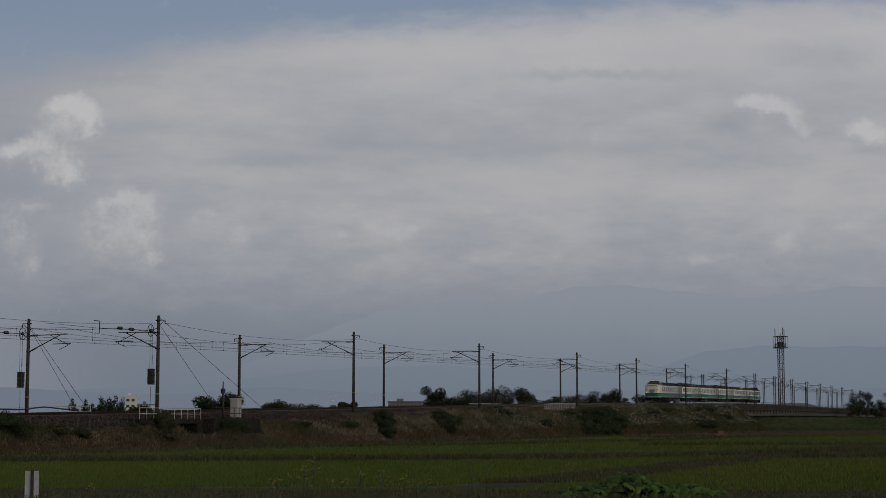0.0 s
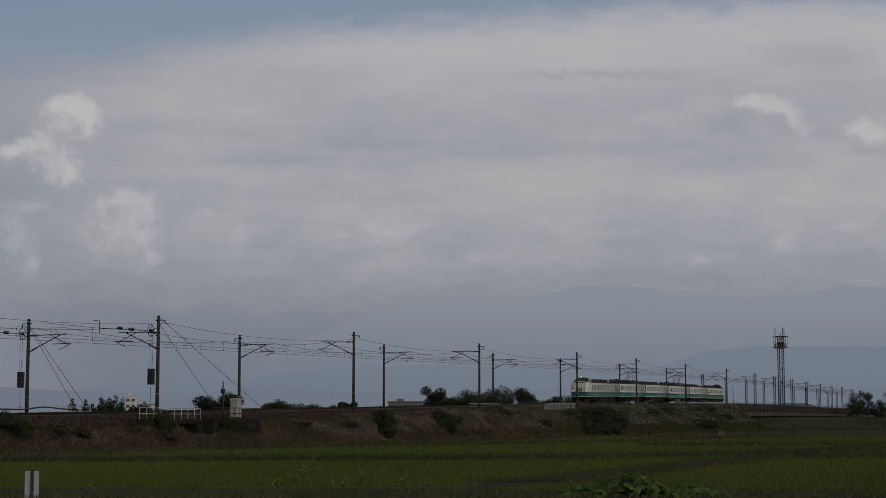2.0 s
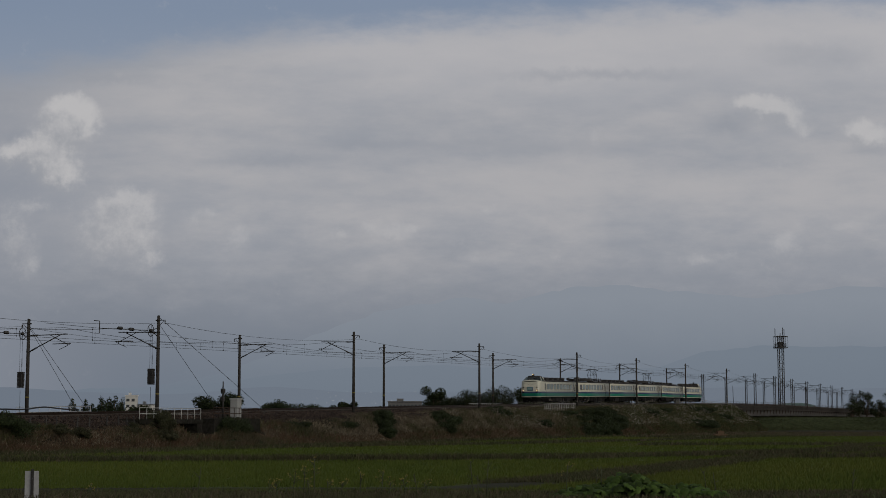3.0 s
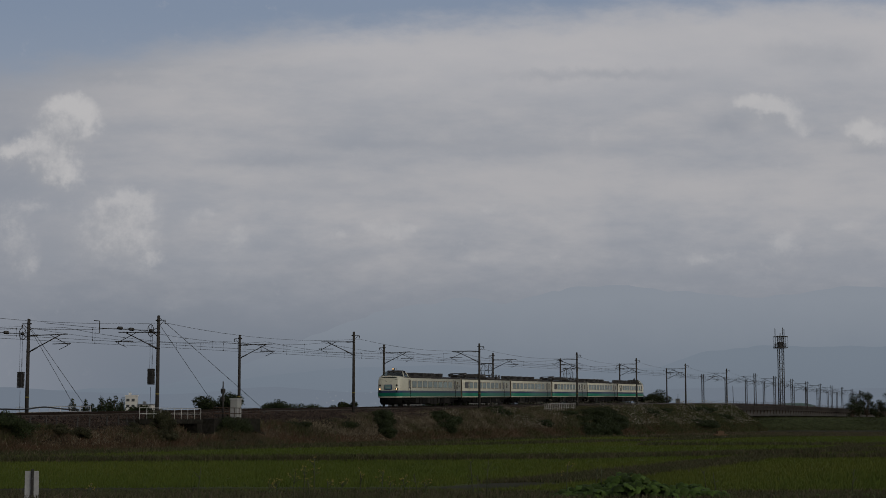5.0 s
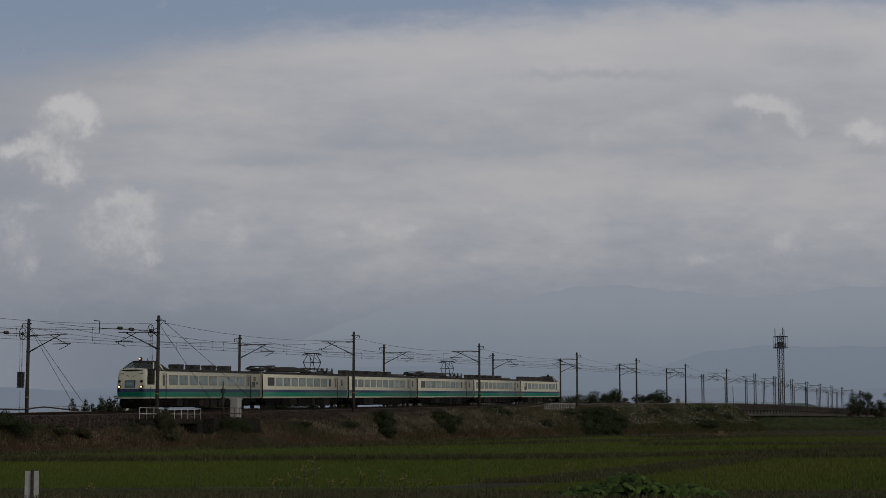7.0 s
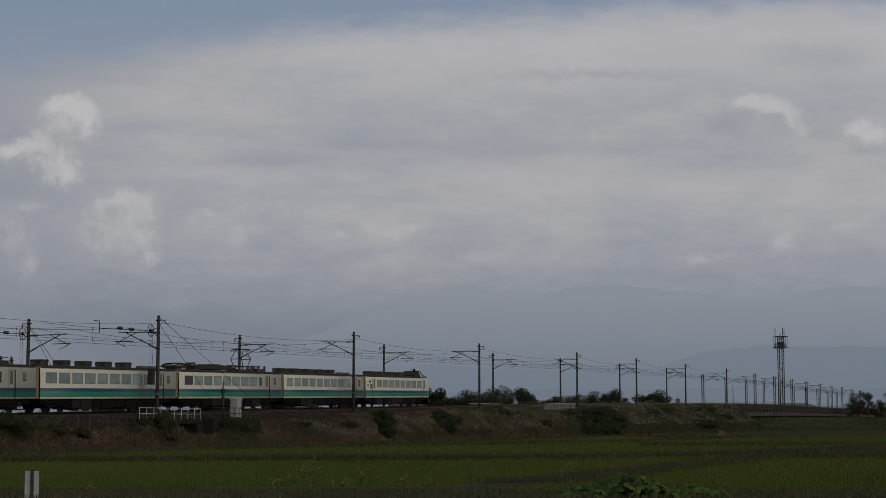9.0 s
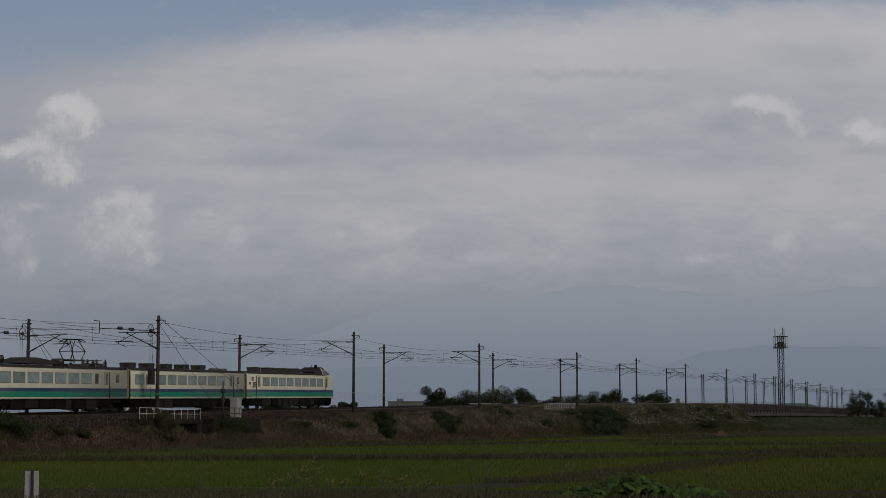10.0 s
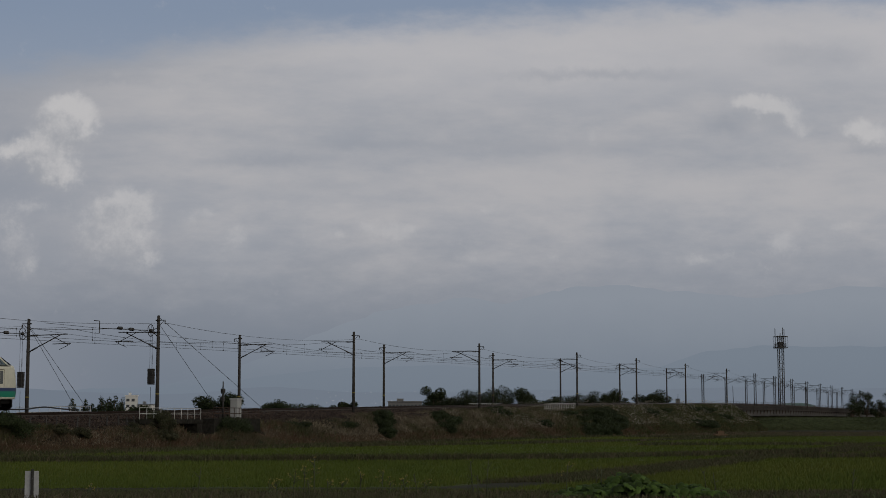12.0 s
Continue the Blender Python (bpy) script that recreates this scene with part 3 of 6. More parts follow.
def cantilever(top):
    """The hinged bracket that holds the wires over the track; the track lies towards +y."""
    bm = bmesh.new()
    tube(bm, (0, 0.12, 6.72), (0, 3.6, 6.78), 0.038, n=6)
    tube(bm, (0, 0.12, 5.45), (0, 2.9, 6.72), 0.045, n=6)
    tube(bm, (0, 2.0, 6.73), (0, 3.6, 5.98), 0.03, n=5)
    tube(bm, (0, 2.25, 6.02), (0, 3.9, 6.05), 0.034, n=6)
    part("bracket_tube", bm, M["darksteel"], top)
    bm = bmesh.new()
    line(bm, [(0, 3.85, 6.1), (0, 3.78, 5.98), (0, 3.5, 5.84), (0, 2.85, 5.57)], 0.026)
    tube(bm, (0, 3.6, 6.1), (0, 3.6, 5.92), 0.035, n=6)
    part("steady_arm", bm, M["darksteel"], top)
    for a, b in (((0, 0.35, 6.72), (0, 0.95, 6.73)), ((0, 0.35, 5.54), (0, 0.9, 5.8))):
        a, b = Vector(a), Vector(b)
        bm = bmesh.new()
        for k in range(5):
            p, q = a.lerp(b, k / 5), a.lerp(b, k / 5 + 0.1)
            tube(bm, p, q, 0.07, n=8)
        part("insulator", bm, M["insul"], top)


def top_bracket(top, h):
    bm = bmesh.new()
    tube(bm, (0, 0.1, h - 0.35), (0, -0.62, h - 0.35), 0.03, n=5)
    tube(bm, (0, -0.12, h - 0.75), (0, -0.5, h - 0.36), 0.02, n=5)
    part("feeder_bracket", bm, M["darksteel"], top)
    bm = bmesh.new()
    for k in range(2):
        tube(bm, (0, -0.6, h - 0.42 - k * 0.13), (0, -0.6, h - 0.5 - k * 0.13), 0.06, n=8)
    tube(bm, (0, -0.6, h - 0.36), (0, -0.6, h - 0.68), 0.016, n=4)
    part("insulator", bm, M["insul"], top)


def concrete_pole(h=7.72):
    top = thing("line_pole", "round concrete railway pole with wire bracket", "utility pole", "poles along the tracks")
    bm = bmesh.new()
    tube(bm, (0, 0, -1.6), (0, 0, h), 0.165, 0.12, 14)
    tube(bm, (0, 0, h), (0, 0, h + 0.04), 0.124, 0.07, 14)
    part("shaft", bm, M["pole"], top)
    for z in (6.72, 5.45, h - 0.35):
        bm = bmesh.new()
        tube(bm, (0, 0, z - 0.06), (0, 0, z + 0.06), 0.15, n=14)
        box(bm, (-0.06, 0.1, z - 0.05), (0.06, 0.24, z + 0.05))
        part("clamp", bm, M["darksteel"], top)
    bm = bmesh.new()
    tube(bm, (0, 0, 1.5), (0, 0, 1.58), 0.162, n=14)
    part("marker_band", bm, M["yellow"], top, "dull yellow band")
    cantilever(top)
    top_bracket(top, h)
    return top


def lattice_pole(h=7.4):
    top = thing("lattice_pole", "slim steel lattice pole standing on the viaduct", "utility pole", "lattice poles on the viaduct")
    bm = bmesh.new()
    w, z0 = 0.24, -0.7
    for sx in (-1, 1):
        for sy in (-1, 1):
            box(bm, (sx * w - 0.05, sy * w - 0.05, z0), (sx * w + 0.05, sy * w + 0.05, h))
    part("leg", bm, M["darksteel"], top)
    bm = bmesh.new()
    k, z = 0, z0 + 0.1
    while z < h - 0.4:
        e = z + 0.55
        for a in (-1, 1):
            f = 1 if k % 2 else -1
            tube(bm, (a * w, -f * w, z), (a * w, f * w, e), 0.025, n=4)
            tube(bm, (-f * w, a * w, z), (f * w, a * w, e), 0.025, n=4)
        z, k = e, k + 1
    part("lacing", bm, M["darksteel"], top)
    cantilever(top)
    top_bracket(top, h)
    return top


def tension_gear(top, way):
    """The wheel and weights that keep the wires taut, on the side away from the span."""
    bm = bmesh.new()
    c = Vector((1.0 * way, 0.12, 6.52))
    ring = [c + Vector((0.47 * math.cos(t), 0.0, 0.47 * math.sin(t))) for t in [2 * math.pi * i / 20 for i in range(21)]]
    line(bm, ring, 0.03, 5)
    for i in range(0, 20, 4):
        tube(bm, c, ring[i], 0.014, n=4)
    tube(bm, c - Vector((0, 0.1, 0)), c + Vector((0, 0.1, 0)), 0.11, n=10)
    part("pulley_wheel", bm, M["darksteel"], top)
    bm = bmesh.new()
    tube(bm, c, (0, 0.1, 6.75), 0.03, n=5)
    tube(bm, c, (0, 0.1, 6.1), 0.03, n=5)
    part("pulley_bracket", bm, M["darksteel"], top)
    bm = bmesh.new()
    x = 0.3 * way
    for y in (-0.55 * way, -0.35 * way):
        tube(bm, (x, y, 6.7), (x, y, 3.2), 0.012, n=4)
    tube(bm, (x, -0.45 * way, 2.1), (x, -0.45 * way, 0.2), 0.015, n=4)
    tube(bm, (x, -0.35 * way, 4.6), (x, -0.35 * way, 3.9), 0.03, n=5)
    part("tension_rope", bm, M["wire"], top)
    for k in range(12):
        bm = bmesh.new()
        box(bm, (x - 0.22, -0.42 * way - 0.22, 2.28 + k * 0.105), (x + 0.22, -0.42 * way + 0.22, 2.378 + k * 0.105), cut=0.02)
        part("tension_weight", bm, M["darksteel"], top, "dark iron weight plate")
    bm = bmesh.new()
    tube(bm, (1.4 * way, 0.15, 6.5), (7.6 * way, 0.75, 6.36), 0.03, n=5)
    tube(bm, (7.6 * way, 0.75, 6.36), (14.0 * way, 1.4, 6.42), 0.018, n=4)
    tube(bm, (7.6 * way, 0.75, 6.0), (7.6 * way, 0.75, 6.9), 0.04, n=5)
    tube(bm, (7.6 * way, 0.75, 6.9), (8.3 * way, 0.8, 6.9), 0.03, n=5)
    part("strain_wire", bm, M["wire"], top)
    for x in (3.3, 5.0):
        bm = bmesh.new()
        tube(bm, (x * way, 0.35, 6.48), ((x + 0.55) * way, 0.4, 6.47), 0.07, n=10)
        for k in range(4):
            tube(bm, ((x + 0.06 + k * 0.12) * way, 0.35, 6.48), ((x + 0.13 + k * 0.12) * way, 0.36, 6.48), 0.13, n=10)
        part("strain_insulator", bm, M["insul"], top)


pole_a, pole_b = concrete_pole(), lattice_pole()
first_used = {"a": False, "b": False}


def set_pole(kind, s, n, turn):
    src = pole_a if kind == "a" else pole_b
    low = 0.15 if s < -24.6 else 0.0
    m = at_track(s, n, rail_z(s) - low - ((0.38 if kind == "b" else 0.2) if turn else 0.0), turn)
    if not first_used[kind]:
        first_used[kind] = True
        src.matrix_basis = m
        return src
    return copy_thing(src, m)


for s in NEAR_POLES:
    p = set_pole("b" if s > 200 else "a", s, 1.6, 0)
    if s == -64.8:
        near_gear = p
for s in FAR_POLES:
    p = set_pole("b" if s > 200 else "a", s, -8.34, 180)
    if s == -67.9:
        far_gear = p
for p in (near_gear, far_gear):
    # where the line is tied off the brackets hang lower
    for o in p.children:
        if o.name.startswith(("bracket_tube", "steady_arm", "insulator", "clamp")) and o.data.vertices[0].co.z < 7.0 and o.data.vertices[0].co.y > -0.3:
            o.location.z = -0.3
tension_gear(near_gear, -1)
tension_gear(far_gear, 1)


def overhead(track_n, poles, name):
    top = thing("overhead_line", "thin dark contact wire hung from its messenger wire", "overhead wire", "wires over the tracks")
    con, mes, drop = bmesh.new(), bmesh.new(), bmesh.new()
    cp, mp = [], []
    for k, (a, b) in enumerate(zip(poles, poles[1:])):
        za, zb = rail_z(a), rail_z(b)
        for i in range(9):
            f = i / 8
            s = a + (b - a) * f
            zr = za + (zb - za) * f
            st = 0.2 * (1 - 2 * f) * (1 if k % 2 else -1)
            if i == 8 and k < len(poles) - 2:
                continue
            c, m = place(s, track_n + st, zr + 5.54), place(s, track_n + st, zr + 6.0 + 0.66 * (2 * f - 1) ** 2)
            cp.append(c), mp.append(m)
            if 0 < i < 8:
                tube(drop, c, m, 0.008, n=3, caps=False)
                for q in (c, m):
                    tube(drop, q - Vector((0, 0, 0.06)), q + Vector((0, 0, 0.06)), 0.035, n=4)
    line(con, cp, 0.017), line(mes, mp, 0.017)
    part("contact_wire", con, M["wire"], top)
    part("messenger_wire", mes, M["wire"], top)
    tagged(part("dropper_wires", drop, M["wire"], top), kind="stuff")


def feeder(n, poles, dz, sag=0.75, r=0.016):
    bm = bmesh.new()
    pts = []
    for k, (a, b) in enumerate(zip(poles, poles[1:])):
        ha, hb = (dz - (0.3 if a > 200 else 0)), (dz - (0.3 if b > 200 else 0))
        za, zb = rail_z(a) + ha, rail_z(b) + hb
        for i in range(8):
            f = i / 8
            pts.append(place(a + (b - a) * f, n, za + (zb - za) * f - sag * 4 * f * (1 - f)))
    pts.append(place(poles[-1], n, rail_z(poles[-1]) + dz - 0.3))
    line(bm, pts, r)
    tagged(part("feeder_wire", bm, M["wire"], None, "thin sagging feeder wire on the pole tops"), category="overhead wire", group="wires over the tracks")


overhead(NEAR_TRACK, NEAR_POLES, "near")
overhead(FAR_TRACK, FAR_POLES, "far")
feeder(2.2, NEAR_POLES, 7.0, 0.62)
feeder(-8.94, FAR_POLES, 6.8, 0.62)


def guy(a, b):
    bm = bmesh.new()
    tube(bm, a, b, 0.018, n=4)
    tube(bm, b, b + Vector((0, 0, -0.6)), 0.05, n=6)
    tagged(part("guy_wire", bm, M["wire"], None, "taut steel stay wire of a pole"), category="stay wire", group="stay wires")


for s, n, d, h in ((-64.8, 1.6, 10.5, 7.0), (-64.8, 1.6, 19.5, 7.5), (-67.9, -8.34, 7.5, 6.8), (-67.9, -8.34, 9.3, 6.9)):
    guy(place(s, n, rail_z(s) + h), place(s + d, n, rail_z(s + d) - 0.05))


# ---- the train ----
def add_window(car, x0, x1, side, z0=2.2, z1=2.9, dark=False):
    y = 1.475 * side
    bm = bmesh.new()
    box(bm, (x0 - 0.05, min(y, y + 0.012 * side), z0 - 0.05), (x1 + 0.05, max(y, y + 0.012 * side), z1 + 0.05))
    w = part("window_frame", bm, M["gangway"], car)
    bm = bmesh.new()
    box(bm, (x0, min(y, y + 0.02 * side), z0), (x1, max(y, y + 0.02 * side), z1))
    part("pane", bm, M["paneopen"] if dark else M["pane"], w)


def add_door(car, x, side, w=0.72):
    y = 1.475 * side
    bm = bmesh.new()
    for a in (x - w / 2 - 0.02, x + w / 2):
        box(bm, (a, min(y, y + 0.012 * side), 1.84), (a + 0.02, max(y, y + 0.012 * side), 3.08))
    box(bm, (x - w / 2, min(y, y + 0.012 * side), 3.05), (x + w / 2, max(y, y + 0.012 * side), 3.09))
    d = part("door", bm, M["gangway"], car)
    bm = bmesh.new()
    box(bm, (x - 0.17, min(y, y + 0.015 * side), 2.08), (x + 0.17, max(y, y + 0.015 * side), 2.98))
    part("door_pane", bm, M["doorpane"], d)
    bm = bmesh.new()
    box(bm, (x + w / 2 + 0.035, min(y, y + 0.01 * side), 1.04), (x + w / 2 + 0.15, max(y, y + 0.01 * side), 3.06))
    part("door_seal", bm, M["undergrey"], d)


def add_vent(car, x, side, z, w=0.34, h=0.24):
    y = 1.475 * side
    bm = bmesh.new()
    box(bm, (x - w / 2 - 0.04, min(y, y + 0.008 * side), z - 0.035), (x + w / 2 + 0.04, max(y, y + 0.008 * side), z + h + 0.035))
    part("grille_frame", bm, M["undergrey"], car)
    bm = bmesh.new()
    box(bm, (x - w / 2, min(y, y + 0.014 * side), z), (x + w / 2, max(y, y + 0.014 * side), z + h))
    part("side_grille", bm, M["gangway"] if z > 2.5 else M["doorpane"], car)


def add_cooler(car, x, l=0.84):
    bm = bmesh.new()
    h = l / 2
    rows = []
    for z, k, w in ((3.42, 0.94, 0.46), (3.56, 0.96, 0.5), (3.82, 1.0, 0.52), (3.88, 1.0, 0.52), (3.92, 0.92, 0.47)):
        rows.append([(x + sx * h * k, sy * w, z) for sx, sy in ((-1, -1), (1, -1), (1, 1), (-1, 1), (-1, -1))])
    vs = sheet(bm, rows, smooth=False)
    bm.faces.new(vs[-1][:4])
    c = part("roof_cooler", bm, M["cooler"], car)
    for a, b in (((x - 0.3, -0.525, 3.56), (x + 0.3, -0.44, 3.8)), ((x - 0.3, 0.44, 3.56), (x + 0.3, 0.525, 3.8)),
                 ((x - h - 0.005, -0.36, 3.6), (x - h + 0.06, 0.05, 3.78))):
        bm = bmesh.new()
        box(bm, a, b)
        part("cooler_grille", bm, M["rubber"], c)
    bm = bmesh.new()
    box(bm, (x - h - 0.015, -0.535, 3.82), (x + h + 0.015, 0.535, 3.85))
    part("cooler_rim", bm, M["roof"], c)


def add_bogie(car, x):
    bm = bmesh.new()
    for y in (-1.08, 0.98):
        box(bm, (x - 1.6, y, 0.5), (x + 1.6, y + 0.1, 0.72), cut=0.03)
        for a in (-1.05, 1.05):
            box(bm, (x + a - 0.2, y - 0.04, 0.33), (x + a + 0.2, y + 0.14, 0.62), cut=0.04)
        box(bm, (x - 0.35, y - 0.05, 0.62), (x + 0.35, y + 0.15, 0.98), cut=0.05)
    box(bm, (x - 1.5, -0.95, 0.42), (x + 1.5, 0.95, 0.86))
    box(bm, (x - 2.1, -0.8, 0.5), (x - 1.5, 0.8, 0.8))
    b = part("bogie", bm, M["under"], car)
    for a in (-1.05, 1.05):
        bm = bmesh.new()
        tube(bm, (x + a, -0.8, 0.43), (x + a, 0.8, 0.43), 0.08, n=8)
        for y in (-0.6, 0.53):
            tube(bm, (x + a, y, 0.43), (x + a, y + 0.07, 0.43), 0.43, n=20)
        part("wheelset", bm, M["darksteel"], b)


def add_under(car, seed):
    r = random.Random(seed)
    bm = bmesh.new()
    box(bm, (-9.6, -1.2, 0.72), (9.6, 1.2, 1.05))
    box(bm, (-5.3, -0.9, 0.34), (5.2, 0.9, 0.74))
    part("underframe", bm, M["under"], car)
    x = -5.4
    while x < 5.0:
        w = r.uniform(0.7, 1.9)
        bm = bmesh.new()
        box(bm, (x, -1.3, r.uniform(0.24, 0.42)), (x + w, 1.3, 1.04), cut=0.04)
        part("equipment_box", bm, M["undergrey"] if r.random() < 0.45 else M["under"], car)
        x += w + r.uniform(0.08, 0.35)


PROFILE = [(1.02, 1.40), (1.05, 1.455), (1.17, 1.475), (1.57, 1.475), (1.82, 1.475), (2.5, 1.475), (3.1, 1.46), (3.3, 1.42), (3.37, 1.3),
           (3.43, 1.05), (3.47, 0.7), (3.49, 0.35), (3.5, 0.0)]


def body_shell(x0, x1, nose=False):
    """The body's skin in bands: cream sill, green, navy, cream, grey roof. nose: its -x end is rounded."""
    bm = bmesh.new()
    ring = [(-w, z) for z, w in PROFILE] + [(w, z) for z, w in reversed(PROFILE[:-1])]

    def band(z):
        return 0 if z < 1.16 else 1 if z < 1.56 else 2 if z < 1.81 else 0 if z < 3.29 else 3
    stations = [(x0, 1.0), (x1, 1.0)]
    if nose:
        stations = [(x0 + d, w) for d, w in ((0.0, 0.52), (0.03, 0.66), (0.1, 0.79), (0.24, 0.89), (0.45, 0.96), (0.75, 0.99), (1.1, 1.0))] + [(x1, 1.0)]
    prev = None
    for x, w in stations:
        row = []
        for y, z in ring:
            back = 0.0
            if nose and x < x0 + 1.2:
                # the face leans back above the lamps and tucks under below
                f = 1 - (x - x0) / 1.2
                back = f * (0.22 * max(0.0, z - 2.0) ** 1.5 + 0.35 * max(0.0, 1.5 - z))
            row.append(bm.verts.new((x + back, y * w, z)))
        if prev:
            for i in range(len(row) - 1):
                f = bm.faces.new((prev[i], prev[i + 1], row[i + 1], row[i]))
                f.material_index, f.smooth = band((ring[i][1] + ring[i + 1][1]) / 2), True
            f = bm.faces.new((prev[-1], prev[0], row[0], row[-1]))
            f.material_index = 4
        else:
            first = row
        prev = row
    k = len(ring)
    for row in (first, prev):
        for i in range(k // 2):
            j = k - 1 - i
            vs = [row[i], row[i + 1], row[j - 1], row[j]]
            if i + 1 == j - 1:
                vs = [row[i], row[i + 1], row[j]]
            try:
                f = bm.faces.new(vs)
                f.material_index = band((ring[i][1] + ring[i + 1][1]) / 2) if (row is first and nose) else 4
            except ValueError:
                pass
    return bm


BODY = ["cream", "green", "navy", "cream", "under"]


def gangway(car, x):
    bm = bmesh.new()
    for k in range(4):
        a = x + (0.02 + k * 0.07)
        box(bm, (a, -1.37, 1.05), (a + 0.05, 1.37, 3.34), cut=0.02)
    part("gangway", bm, M["gangway"], car)


def trim(car, x0, x1):
    for side in (-1, 1):
        bm = bmesh.new()
        y = 1.44 * side
        box(bm, (x0, min(y, y + 0.05 * side), 3.27), (x1, max(y, y + 0.05 * side), 3.31))
        part("gutter", bm, M["roof"], car)


def pantograph(car, x, up):
    if up:
        top = 5.47
        bm = bmesh.new()
        for y in (-0.6, 0.6):
            for sx in (-1, 1):
                tube(bm, (x + sx * 0.5, y * 0.8, 3.98), (x + sx * 0.95, y * 0.9, 4.62), 0.042, n=5)
                tube(bm, (x + sx * 0.95, y * 0.9, 4.62), (x + sx * 0.22, y * 0.6, top - 0.04), 0.036, n=5)
        for sx in (-1, 1):
            tube(bm, (x + sx * 0.95, -0.54, 4.6), (x + sx * 0.95, 0.54, 4.6), 0.035, n=5)
            tube(bm, (x + sx * 0.95, -0.54, 4.6), (x + sx * 0.22, 0.36, top - 0.05), 0.024, n=4)
        p = part("raised_pantograph", bm, M["darksteel"], car)
        bm = bmesh.new()
        for sx in (-0.28, 0.28):
            line(bm, [(x + sx, -0.95, top - 0.16), (x + sx, -0.62, top + 0.03), (x + sx, 0.62, top + 0.03), (x + sx, 0.95, top - 0.16)], 0.045, 5)
        tube(bm, (x - 0.28, -0.4, top), (x + 0.28, -0.4, top), 0.02, n=4)
        tube(bm, (x - 0.28, 0.4, top), (x + 0.28, 0.4, top), 0.02, n=4)
        part("collector_head", bm, M["darksteel"], p)
    else:
        bm = bmesh.new()
        for y in (-0.55, 0.55):
            tube(bm, (x - 1.45, y, 3.94), (x + 1.45, y, 4.0), 0.045, n=5)
            tube(bm, (x - 1.1, y, 4.0), (x + 0.2, y, 4.16), 0.045, n=5)
            tube(bm, (x + 1.1, y, 4.0), (x - 0.2, y, 4.16), 0.045, n=5)
        for sx in (-0.3, 0.3):
            line(bm, [(x + sx, -0.95, 4.06), (x + sx, -0.6, 4.2), (x + sx, 0.6, 4.2), (x + sx, 0.95, 4.06)], 0.05, 5)
        for sx in (-1.2, 1.2):
            tube(bm, (x + sx, -0.6, 4.02), (x + sx, 0.6, 4.02), 0.03, n=5)
        for y in (-0.5, 0.5):
            box(bm, (x - 1.15, y - 0.1, 3.82), (x + 1.15, y + 0.1, 4.0), cut=0.04)
        box(bm, (x - 0.7, -0.45, 3.72), (x + 0.5, 0.45, 3.95), cut=0.05)
        p = part("folded_pantograph", bm, M["darksteel"], car)
    if not up:
        p.location.z = -0.2
    bm = bmesh.new()
    box(bm, (x - 0.8, -0.62, 3.88), (x + 0.8, -0.5, 3.98))
    box(bm, (x - 0.8, 0.5, 3.88), (x + 0.8, 0.62, 3.98))
    for sx in (-0.65, 0.65):
        box(bm, (x + sx - 0.06, -0.6, 3.88), (x + sx + 0.06, 0.6, 3.97))
        for y in (-0.55, 0.55):
            for k in range(3):
                tube(bm, (x + sx, y, 3.6 + k * 0.1), (x + sx, y, 3.66 + k * 0.1), 0.09, n=8)
    part("pantograph_base", bm, M["insul"], p)


def roof_skin(car, x0, x1):
    """The dull grey roof covering, laid over the shell."""
    bm = bmesh.new()
    ring = [(-w * 1.004, z + 0.006) for z, w in PROFILE[7:]] + [(w * 1.004, z + 0.006) for z, w in reversed(PROFILE[7:-1])]
    sheet(bm, [[(x, y, z) for y, z in ring] for x in (x0, x1)])
    part("roof", bm, M["roof"], car)


